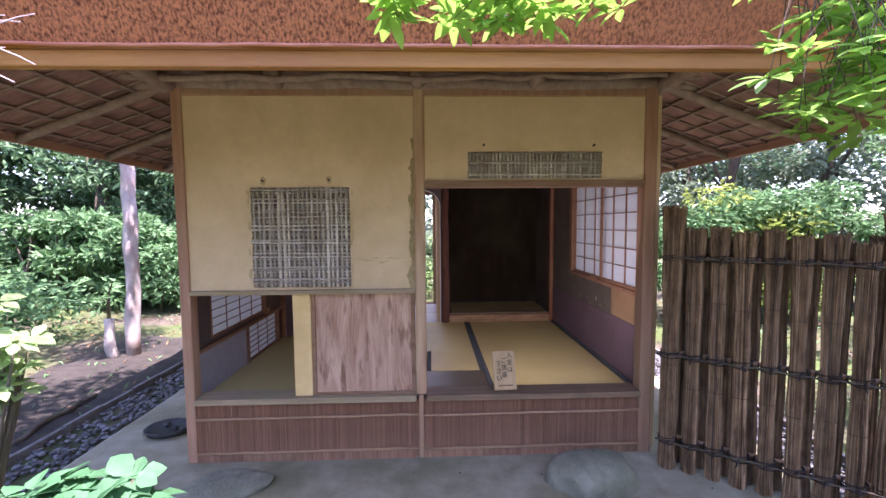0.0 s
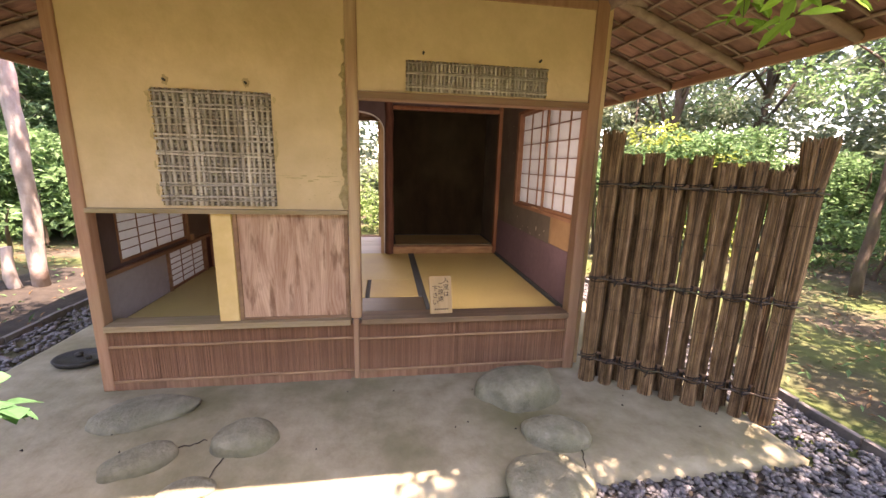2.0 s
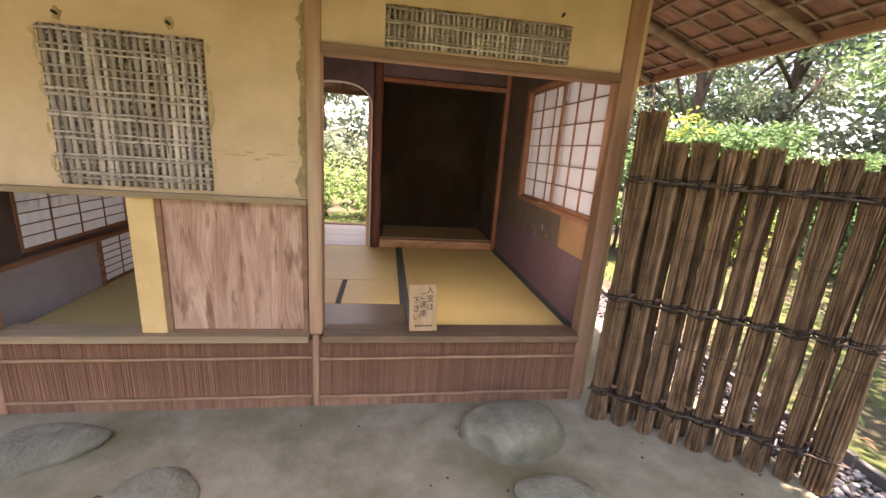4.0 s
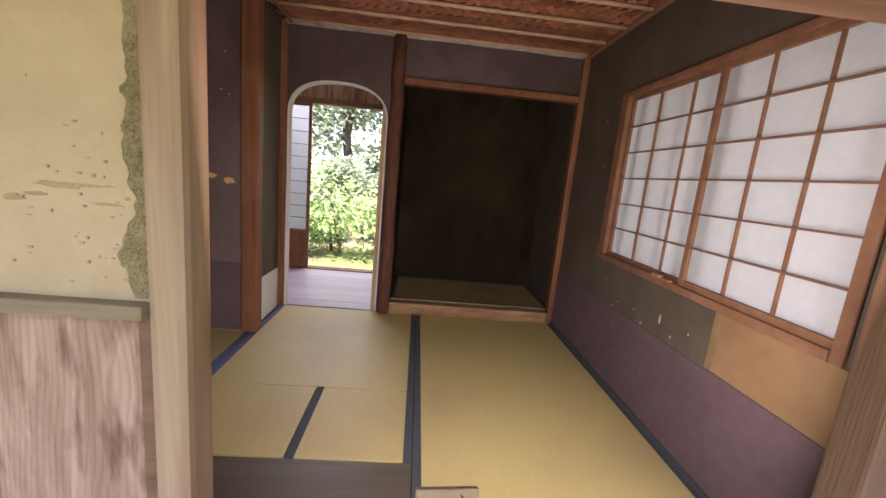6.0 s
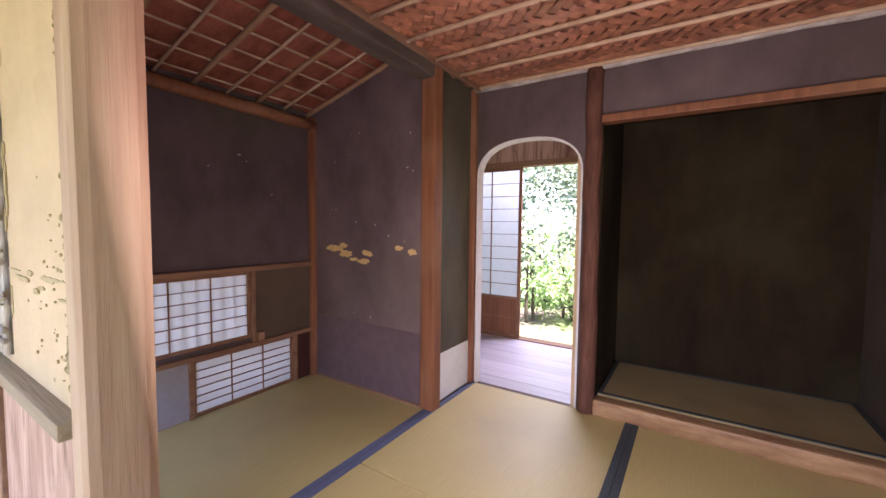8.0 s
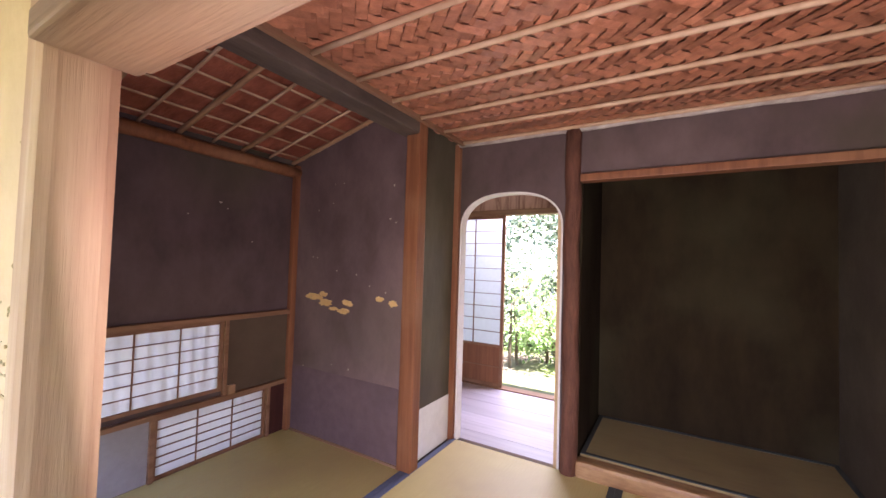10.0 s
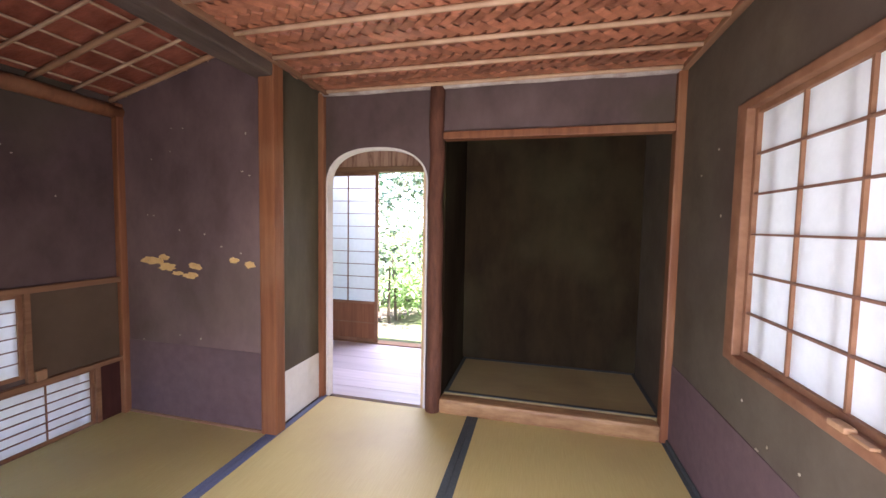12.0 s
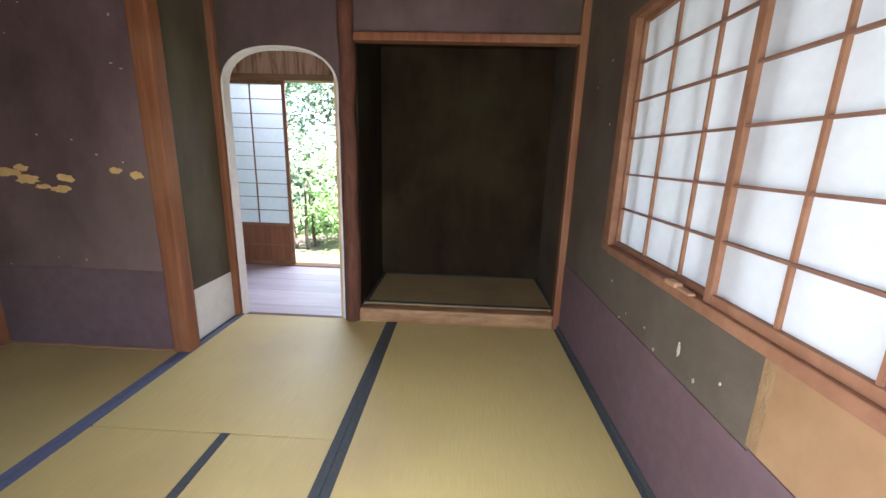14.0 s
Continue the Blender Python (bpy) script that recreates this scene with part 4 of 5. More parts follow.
def lattice(rect, nv, nh, label, seed):
    x0, x1, z0, z1 = rect
    r = random.Random(seed)
    t = thing("lattice_window", label, "lattice window")
    part("paper_backing", box(x0 - .002, x1 + .002, FY + .038, FY + .042, z0 - .002, z1 + .002), "reed_dark", t)
    x = x0 + .006
    step = (x1 - x0 - .012) / nv
    for i in range(nv):
        a = x + step * (i + .5) + r.uniform(-.1, .1) * step
        rad = step * r.uniform(.26, .42)
        part("upright_reed", one_rod((a + r.uniform(-.003, .003), FY + .012, z0), (a + r.uniform(-.003, .003), FY + .012, z1), rad, n=6, wob=.0015, steps=5, seed=seed + i), "reed_grey", t, smooth=True)
    hs = (z1 - z0) / nh
    for i in range(nh):
        z = z0 + hs * (i + .5) + r.uniform(-.12, .12) * hs
        for q in range(2):
            zz = z + (q - .5) * hs * .5
            fy = FY + (.004 if (i + q) % 2 else .022)
            part("cross_reed", one_rod((x0, fy, zz + r.uniform(-.005, .005)), (x1, fy, zz + r.uniform(-.005, .005)), hs * r.uniform(.1, .17), n=6, wob=.002, steps=8, seed=seed + 50 + i), "reed_grey", t, smooth=True)
    b = bmesh.new()
    for i in range(nv * nh // 2):
        a = x + step * (r.randrange(nv) + .5)
        zz = r.uniform(z0 + .01, z1 - .01)
        ww = step * r.uniform(.4, .62)
        bx(b, a - ww, a + ww, FY - .001, FY + .006, zz, zz + r.uniform(.002, .004))
    tagged(part("bindings", b, "reed_dark", t), kind="stuff")
    for i in range(6 if nh > 6 else 4):
        a = x0 + (x1 - x0) * (i + .4) / (6 if nh > 6 else 4)
        part("vine_binding", one_rod((a, FY + .001, z0 + .01), (a + r.uniform(-.03, .03), FY + .001, z1 - .01), .0022, n=5, wob=.012, steps=14, seed=seed + 99 + i), "reed_dark", t, smooth=True)
    return t


lattice(LATT, 20, 15, "weathered grey reed lattice window in the plaster", 100)
lattice(TOPW, 36, 5, "long low grey reed lattice above the doorway", 300)
dn = thing("sliding_door", "weathered cedar board door with wavy grain, closed", "sliding door")
part("board", box(-0.715, -0.125, FY + .03, FY + .045, 0.405, 1.028), "door_board", dn)
part("stile", box(-0.728, -0.706, FY + .02, FY + .05, 0.402, 1.030), "wood_x", dn, bevel=.003)
part("stile", box(-0.128, -0.104, FY + .02, FY + .05, 0.402, 1.030), "wood_x", dn, bevel=.003)
part("rail", box(-0.706, -0.128, FY + .022, FY + .048, 0.402, 0.418), "wood_x", dn, bevel=.003)
tagged(part("wall_strip", box(-0.838, -0.73, FY + .015, FY + .06, 0.402, 1.03), "strip", bevel=.006), "narrow yellow plaster strip beside the sliding door", "wall", **S)
# plaster cracks and nails on the front
for nm, x, z in (("iron_nail", -0.985, 1.70), ("iron_nail", -0.60, 1.705), ("iron_nail", 0.315, 1.905), ("iron_nail", 0.975, 1.903)):
    part_ob = part(nm, one_rod((x, FY + .016, z), (x, FY - .006, z + .004), .005, .006, 8), "iron")
    tagged(part_ob, "rusty iron hook nail in the plaster", "nail")
    if x < 0:
        scar("rust_stain", x, z + .004, .02, .026, int(x * -100), "crack", "y", FY + .0155)


def crumble(z0, z1, steps, cols):
    """A band of broken plaster beside the post, knobbly, with a ragged free edge."""
    b = bmesh.new()
    prev = None
    for i in range(steps + 1):
        z = z0 + (z1 - z0) * i / steps
        w = max(.004, .034 - .022 * (z - z0) + .026 * noise.noise(Vector((z * 11, 2, 0))) + .014 * noise.noise(Vector((z * 42, 5, 0))))
        ring = []
        for k in range(cols + 1):
            f = k / cols
            x = -0.1005 - w * (1 - f)
            d = .001 if k == 0 else .004 + .006 * max(0, noise.noise(Vector((x * 90, z * 90, 3)))) + .003 * noise.noise(Vector((x * 260, z * 260, 8)))
            ring.append(b.verts.new((x, FY + .0155 - d, z)))
        if prev:
            for k in range(cols):
                b.faces.new((prev[k], prev[k + 1], ring[k + 1], ring[k]))
        prev = ring
    return tagged(part("plaster_crumble", b, "crumble"), "crumbled plaster edge beside the post", "plaster damage", **S)


crumble(1.062, 1.95, 260, 12)
for i in range(46):
    r = random.Random(400 + i)
    scar("plaster_pit", -0.13 - abs(r.gauss(0, .09)), 1.08 + abs(r.gauss(0, .16)), r.uniform(.0015, .005), r.uniform(.001, .003), 400 + i, "damp", "y", FY + .0168 - i * .00005)
for i in range(9):
    r = random.Random(470 + i)
    scar("plaster_stain", -0.16 - i * .035, 1.225 + r.uniform(-.012, .018), r.uniform(.02, .045), r.uniform(.002, .006), 470 + i, "damp", "y", FY + .0162 - i * .0002)
for i in range(16):
    r = random.Random(500 + i)
    edge = i % 2
    scar("plaster_stain", (LATT[0] - .012 if edge else LATT[1] + .012) + r.uniform(-.006, .006), r.uniform(1.08, 1.66), r.uniform(.004, .012), r.uniform(.012, .04), 500 + i, "damp", "y", FY + .0165 - i * .0002)

# ---- roof ----
rf = tagged(new("roof"), "low hipped thatched roof with bark-sheathed eaves", "roof", **S)
RZ, HX, HY = 0.36, 0.0, 3.9


def slab(name, pts, th, material, parent):
    bm = bmesh.new()
    lo = [bm.verts.new(p) for p in pts]
    hi = [bm.verts.new((p[0], p[1], p[2] + th)) for p in pts]
    bm.faces.new(lo)
    bm.faces.new(hi[::-1])
    n = len(pts)
    for i in range(n):
        bm.faces.new((lo[i], lo[(i + 1) % n], hi[(i + 1) % n], hi[i]))
    return part(name, bm, material, parent)


EB = 6.3
RUN = (ER - EL) / 2
top = EZ + .05 + RUN * RZ
xm = (EL + ER) / 2
slab("side_slope", [(EL, EF, EZ + .05), (xm, EF + RUN, top), (xm, EB - RUN, top), (EL, EB, EZ + .05)], .05, "sheath", rf)
slab("side_slope", [(ER, EB, EZ + .05), (xm, EB - RUN, top), (xm, EF + RUN, top), (ER, EF, EZ + .05)], .05, "sheath", rf)
slab("front_slope", [(ER, EF, EZ + .05), (xm, EF + RUN, top), (EL, EF, EZ + .05)], .05, "sheath", rf)
slab("back_slope", [(EL, EB, EZ + .05), (xm, EB - RUN, top), (ER, EB, EZ + .05)], .05, "sheath", rf)
# thatch: a thick hipped coat with a soft, uneven cut edge
TB, TT, OUT = EZ + .058, .30, .055
bm = bmesh.new()


def hip(u, y0, y1, x0, x1, z, k):
    """Outline points of a hipped coat; u runs once round the edge."""
    corners = ((x0, y0), (x1, y0), (x1, y1), (x0, y1))
    i = int(u * 4) % 4
    f = u * 4 - int(u * 4)
    a, b = corners[i], corners[(i + 1) % 4]
    return Vector((a[0] + (b[0] - a[0]) * f, a[1] + (b[1] - a[1]) * f, z + k * noise.noise(Vector((u * 90, z * 9, 1)))))


N = 240
low = [bm.verts.new(hip(i / N, EF - OUT + .03, EB + OUT, EL - OUT, ER + OUT, TB, .004)) for i in range(N)]
mid = [bm.verts.new(hip(i / N, EF - OUT - .04, EB + OUT + .05, EL - OUT - .05, ER + OUT + .05, TB + TT * .6, .012)) for i in range(N)]
upp = [bm.verts.new(hip(i / N, EF - OUT + .03, EB + OUT, EL - OUT, ER + OUT, TB + TT, .012)) for i in range(N)]
rdg = [bm.verts.new(hip(i / N, EF + RUN - .1, EB - RUN + .1, xm - .06, xm + .06, TB + TT + RUN * .62, .01)) for i in range(N)]
inn = [bm.verts.new(hip(i / N, EF + RUN - .1, EB - RUN + .1, xm - .06, xm + .06, TB + .09 + RUN * RZ, .0)) for i in range(N)]
for p, q in ((low, mid), (mid, upp), (upp, rdg), (inn, low)):
    for i in range(N):
        bm.faces.new((p[i], p[(i + 1) % N], q[(i + 1) % N], q[i]))
bm.faces.new(rdg)
part("thatch", bm, "thatch", rf, "thick reddish thatch coat")
part("fascia", box(EL, ER, EF - .012, EF + .02, EZ - .005, EZ + .045), "fascia", rf, bevel=.004)
part("fascia_lip", one_rod((EL, EF - .03, EZ + .052), (ER, EF - .03, EZ + .052), .006, .006, 8, .002, 40, seed=12), "lip", rf, "thin reddish binding pole", smooth=True)
part("fascia_shelf", box(EL, ER, EF - .012, EF + .02, EZ + .046, EZ + .057), "fascia", rf)
part("eave_strip", box(EL - .012, EL + .02, EF + .02, EB, EZ - .0, EZ + .05), "eave_wood", rf)
part("eave_strip", box(ER - .02, ER + .012, EF + .02, EB, EZ - .0, EZ + .05), "eave_wood", rf)


def under(x):
    return EZ + .05 + (min(x - EL, ER - x)) * RZ


for side in (-1, 1):
    e = EL if side < 0 else ER
    w = LX if side < 0 else RX
    for i in range(8):
        y = 1.75 + i * 0.62
        b = one_rod((e - side * .02, y, under(e) - .03), (w, y, under(w) - .035), .024, .028, 10, .003, 6, seed=i)
        part("rafter", b, "log", rf, smooth=True)
    for i in range(30):
        y = 1.5 + i * 0.16
        b = one_rod((e - side * .02, y, under(e) - .004), (w, y, under(w) - .004), .007, n=6, wob=.002, steps=4, seed=i)
        part("lath", b, "log", rf, smooth=True)
    for i in range(6):
        x = e - side * (.1 + i * .15)
        b = one_rod((x, EF + .3, under(x) - .012), (x, 6.4, under(x) - .012), .010, n=6, wob=.002, steps=14, seed=i)
        part("batten", b, "log", rf, smooth=True)
for i in range(3):
    y = EF + .15 + i * .3
    b = one_rod((-2.2, y, EZ + .05 + (y - EF) * RZ - .012), (2.1, y, EZ + .05 + (y - EF) * RZ - .012), .010, n=6, wob=.002, steps=14, seed=i)
    part("batten", b, "log", rf, smooth=True)
b = one_rod((-1.75, FY + .03, 2.262), (1.75, FY + .03, 2.262), .045, .04, 12, .006, 16, seed=2)
tagged(part("beam_front", b, "log", smooth=True), "grey-brown log wall plate along the front", "beam", **S)
tagged(part("beam_front_lower", box(-1.43, 1.285, FY + .006, FY + .06, 2.19, 2.235), "post_z", bevel=.006), "dark rail under the log plate", "beam", **S)
for i, (ya, za, rr_) in enumerate(((FY - .055, 2.305, .026), (FY - .12, 2.262, .020))):
    b = one_rod((-1.85, ya, za - .02), (1.8, ya + .03, za + .012), rr_, rr_ * .7, 10, .014, 22, seed=60 + i)
    tagged(part("beam_branch", b, "log", smooth=True), "crooked grey-brown branch lashed under the eaves", "beam", **S)
for i, x in enumerate((-0.87, -0.068, 0.61)):
    b = one_rod((x, FY - .11, 2.262), (x, FY + .3, 2.28), .042, .042, 12, .002, 4, seed=i)
    tagged(part("beam_end", b, "log", smooth=True), "round sawn log end under the eaves", "beam", **S)
for x in (LX - .02, RX + .03):
    b = one_rod((x, FY - .35, 2.25), (x, 6.2, 2.25), .042, .04, 12, .005, 16, seed=7)
    tagged(part("beam_side", b, "log", smooth=True), "log wall plate along the side", "beam", **S)

# ---- brushwood fence ----
fence = thing("brushwood_fence", "tall fence of dark brown brushwood bundles tied to rails", "fence")
FA, FE = Vector((1.385, 2.20, 0)), Vector((2.13, 1.69, 0))
fd = (FE - FA).normalized()
fn = Vector((-fd.y, fd.x, 0))
if fn.y < 0:
    fn = -fn


def bundle(at, height, rad, seed, name="brushwood"):
    r = random.Random(seed)
    V, F = [], []
    lean = r.uniform(-.012, .012)
    for i in range(170):
        a, q = r.uniform(0, 2 * math.pi), math.sqrt(r.random())
        if i % 2:
            q = r.uniform(.85, 1.05)
        tw = r.uniform(-.22, .22)
        hh = height + r.uniform(-.022, .010)
        w = r.uniform(.0014, .0036)
        rings = []
        for s in (0.0, 0.1, 0.24, 0.4, 0.56, 0.72, 0.86, 1.0):
            k = rad * q * (0.92 + 0.1 * math.sin(s * 14 + seed) + (0.42 * (s - .8) / .2 if s > .8 else 0) + (0.12 if s == 0 else 0))
            aa = a + tw * s
            c = at + Vector((math.cos(aa) * k + lean * s + r.uniform(-.0022, .0022), math.sin(aa) * k + r.uniform(-.0022, .0022), hh * s))
            rings.append(c)
        b0 = len(V)
        for c in rings:
            for m in range(3):
                an = 2 * math.pi * m / 3 + a
                V.append(c + Vector((math.cos(an) * w, math.sin(an) * w, 0)))
        for j in range(len(rings) - 1):
            for m in range(3):
                F.append((b0 + j * 3 + m, b0 + j * 3 + (m + 1) % 3, b0 + j * 3 + 3 + (m + 1) % 3, b0 + j * 3 + 3 + m))
    ob = raw(name, V, F, "twig", fence)
    tagged(ob, kind="stuff")
    core = one_rod(at + Vector((0, 0, .01)), at + Vector((lean, 0, height * .97)), rad * .70, rad * .82, 8)
    part("core", core, "trunk", ob)
    if name != "rear_brushwood":
        for drop in (.065, .155, .42, .9):
            c0 = at + Vector((lean * .9, 0, height - drop + r.uniform(-.015, .015)))
            kk = rad * (1.12 if drop < .1 else 1.04)
            ring = [c0 + Vector((math.cos(2 * math.pi * m / 12) * kk, math.sin(2 * math.pi * m / 12) * kk, .002 * math.sin(m))) for m in range(13)]
            b = bmesh.new()
            for p, q in zip(ring, ring[1:]):
                rod(b, p, q, .0013, n=4)
            part("binding_wire", b, "cord", ob)
    return ob


RAILZ = (0.17, 0.68, 1.24)
NB = 8
span = (FE - FA).length
tops = (1.53, 1.405, 1.41, 1.385, 1.40, 1.365, 1.375, 1.335, 1.49)
for i in range(NB + 1):
    at = FA + fd * (span * i / NB)
    post = i in (0, NB)
    bundle(at, tops[i], 0.048 if post else rng.uniform(.032, .038), 500 + i, "brushwood_post" if post else "brushwood")
    for z in RAILZ:
        rb = 0.047
        b = bmesh.new()
        for k in range(3):
            c0 = at + Vector((0, 0, z + (k - 1) * .011 + rng.uniform(-.004, .004)))
            ring = []
            for m in range(13):
                an = 2 * math.pi * m / 12
                ring.append(c0 + fd * (rb * math.cos(an)) + fn * (rb * 1.0 * math.sin(an)) + Vector((0, 0, .006 * math.sin(an + k))))
            for p, q in zip(ring, ring[1:]):
                rod(b, p, q, .0032, n=4)
        for k in range(3):
            p = at - fn * .052 + Vector((0, 0, z))
            rod(b, p, p + Vector((rng.uniform(-.03, .03), -.012, rng.uniform(-.035, .03))), .004, .003, n=4)
        part("cord_tie", b, "cord", fence, "black palm-fibre cord")
for i in range(NB):
    at = FA + fd * (span * (i + .5) / NB) + fn * .085
    bundle(at, 1.36 + rng.uniform(-.02, .02), .027, 600 + i, "rear_brushwood")
for z in RAILZ:
    part("rail", one_rod(FA - fd * .06 - fn * .045 + Vector((0, 0, z)), FE + fd * .06 - fn * .045 + Vector((0, 0, z - .005)), .0055, .0045, 7, .006, 16, seed=int(z * 50)), "trunk", fence, "dark thin branch rail", smooth=True)
    part("rail", one_rod(FA - fd * .05 + fn * .037 + Vector((0, 0, z)), FE + fd * .05 + fn * .037 + Vector((0, 0, z)), .012, n=7, wob=.003, steps=10, seed=int(z * 70)), "bamboo", fence, "bamboo rail", smooth=True)

# ---- sign on the threshold ----
sg = thing("wooden_sign", "small upright pine notice board with black brush writing on the threshold", "sign")
SX, SY, SZ = 0.455, 2.365, 0.406
sgm = pose(SX, SY, SZ, -20, 0, 4)
sg.matrix_basis = sgm
part("board", box(-.071, .071, -.009, .009, 0, .236), "sign_wood", sg, bevel=.004)
part("prop", one_rod((0, .008, .15), (0, .078, .030), .006, .006, 6), "sign_wood", sg)


def brush(text, x, z, size):
    cu = bpy.data.curves.new("writing", "FONT")
    cu.body, cu.size, cu.extrude = text, size, 0.0006
    cu.align_x, cu.align_y = "CENTER", "CENTER"
    cu.materials.append(M["ink"])
    ob = new("writing", cu)
    ob.parent = sg
    ob.matrix_basis = pose(x, -.0105, z, 90, 0, 0)


for col, (word, x, z0) in enumerate((("入室は", .036, .205), ("ご遠慮", .0, .175), ("下さい", -.036, .155))):
    for i, ch in enumerate(word):
        brush(ch, x, z0 - i * .043, .038)
for k in range(7):
    part("small_writing", box(-.042 + k * .013, -.034 + k * .013, -.0103, -.0098, .022, .031), "ink", sg)

# ---- iron basin cover beside the wall ----
bs = thing("drain_bowl", "dark round iron bowl with a lid on the concrete", "bowl")
b = bmesh.new()
prof = ((0.10, .0), (0.135, .012), (.15, .04), (.142, .048), (.125, .036), (.0, .032))
NSEG = 28
rings = [[b.verts.new((-1.85 + r_ * math.cos(2 * math.pi * k / NSEG), 2.70 + r_ * .8 * math.sin(2 * math.pi * k / NSEG), z_ + .004)) for k in range(NSEG)] for r_, z_ in prof if r_ > 0]
for p, q in zip(rings, rings[1:]):
    for k in range(NSEG):
        b.faces.new((p[k], p[(k + 1) % NSEG], q[(k + 1) % NSEG], q[k]))
b.faces.new(rings[-1])
b.faces.new(rings[0][::-1])
part("bowl", b, "iron", bs, smooth=True)
part("knob", one_rod((-1.87, 2.72, .035), (-1.87, 2.72, .062), .018, .024, 12), "iron", bs, smooth=True)
part("knob", one_rod((-1.79, 2.68, .035), (-1.79, 2.68, .055), .014, .018, 12), "iron", bs, smooth=True)

# ---- trees, hedges, garden ----


def limb(bm, p0, p1, r0, r1, seed, sag=0.1):
    rod(bm, p0, p1, r0, r1, 8, r0 * .5, 7, (0, 0, sag), seed)


def tree(x, y, h, tr, crown, n, size, seed, label, leafm="leaf_far", bark="trunk", lean=(0, 0), low=0.4, clump=26):
    r = random.Random(seed)
    t = thing("tree", label, "tree")
    b = bmesh.new()
    top = Vector((x + lean[0], y + lean[1], h * .8))
    rod(b, (x, y, -.1), top, tr, tr * .35, 10, tr * .35, 10, (lean[0] * -.2, lean[1] * -.2, 0), seed)
    cents = []
    for i in range(clump):
        a = r.uniform(0, 2 * math.pi)
        q = crown * math.sqrt(r.random())
        z = h * (low + (1 - low) * r.random())
        k = crown * r.uniform(.18, .38)
        squeeze = 1 - .5 * abs((z / h - .7))
        c = (x + lean[0] * z / h + q * squeeze * math.cos(a), y + lean[1] * z / h + q * squeeze * math.sin(a), z, k, k, k * .55)
        cents.append(c)
        if i % 3 == 0:
            s = r.uniform(.4, .95)
            limb(b, Vector((x, y, 0)).lerp(top, s), Vector(c[:3]), tr * .3, tr * .08, seed + i)
    part("trunk", b, bark, t, smooth=True)
    V, F = clumps(r, cents, n, size)
    tagged(raw("crown", V, F, leafm, t), kind="stuff")
    return t


def hedge(x0, x1, y0, y1, h, n, size, seed, label, leafm="leaf"):
    r = random.Random(seed)
    t = thing("hedge", label, "hedge")
    b = bmesh.new()
    for i in range(int((x1 - x0 + y1 - y0) * 2)):
        x, y = r.uniform(x0, x1), r.uniform(y0, y1)
        limb(b, (x, y, -.1), (x + r.uniform(-.3, .3), y + r.uniform(-.2, .2), h * .8), .03, .008, seed + i)
    tagged(part("stem", b, "trunk", t), kind="stuff")
    cents = []
    k = int((x1 - x0) * (y1 - y0) * 5) + 10
    for i in range(k):
        z = h * r.uniform(.15, .95)
        cents.append((r.uniform(x0, x1), r.uniform(y0, y1), z, .42, .42, .24))
    V, F = clumps(r, cents, max(40, n // k), size)
    tagged(raw("foliage", V, F, leafm, t), kind="stuff")
    return t


def rosettes(r, centres, n, length, width):
    """Whorls of pointed leaves at twig ends."""
    P, D, U, L, W = [], [], [], [], []
    for c in centres:
        ax = (Vector((0, 0, 1)) + rand_dir(r) * .5).normalized()
        u = ax.orthogonal().normalized()
        w = ax.cross(u)
        a0 = r.uniform(0, 6)
        for i in range(n):
            a = a0 + 2 * math.pi * i / n + r.uniform(-.25, .25)
            d = (u * math.cos(a) + w * math.sin(a) + ax * r.uniform(-.25, .35)).normalized()
            s = length * r.uniform(.6, 1.1)
            P.append(Vector(c) + d * .006)
            D.append(d)
            U.append(ax)
            L.append(s)
            W.append(s * width * r.uniform(.85, 1.1))
    return leaves(P, D, U, L, W, .12, .18, True)


def near_tree():
    r = random.Random(77)
    t = thing("evergreen_tree", "tree with glossy bright green whorled leaves hanging over the path", "tree")
    b = bmesh.new()
    rod(b, (2.75, -.35, -.1), (2.3, -.1, 3.3), .07, .035, 10, .02, 12, (.1, 0, 0), 5)
    cs = []
    for c, rad, k in (((.16, .86, 1.915), (.27, .09, .055), 34), ((.87, .80, 1.755), (.22, .13, .16), 46), ((.62, .85, 1.965), (.16, .1, .02), 5), ((1.0, .84, 1.93), (.16, .1, .05), 14)):
        limb(b, (2.4, -.15, 2.6), (c[0] + rad[0] * .8, c[1], c[2] + rad[2] + .12), .014, .004, int(c[0] * 100), .12)
        for i in range(k):
            d = rand_dir(r) * (r.random() ** .4)
            p = Vector((c[0] + d.x * rad[0], c[1] + d.y * rad[1], c[2] + d.z * rad[2]))
            cs.append(p)
            limb(b, (c[0] + rad[0] * .6 * r.uniform(-1, 1), c[1] + .02, c[2] + rad[2] + .1), p, .0014, .0009, i, .02)
    part("trunk", b, "trunk", t, smooth=True)
    V, F = rosettes(r, cs, 7, .072, .37)
    tagged(raw("foliage", V, F, "leaf_fg", t), kind="stuff")
    # High crown out of view, added to shade the concrete, stones and gravel.
    hi = []
    for i in range(74):
        hx = r.uniform(1.1, 4.6)
        hi.append((hx, r.uniform(.72 if hx < 1.9 else -.2, 1.6), r.uniform(2.9, 3.6), .35, .35, .18))
    V, F = clumps(r, hi, 170, .09)
    tagged(raw("crown", V, F, "leaf_fg", t), kind="stuff")


near_tree()


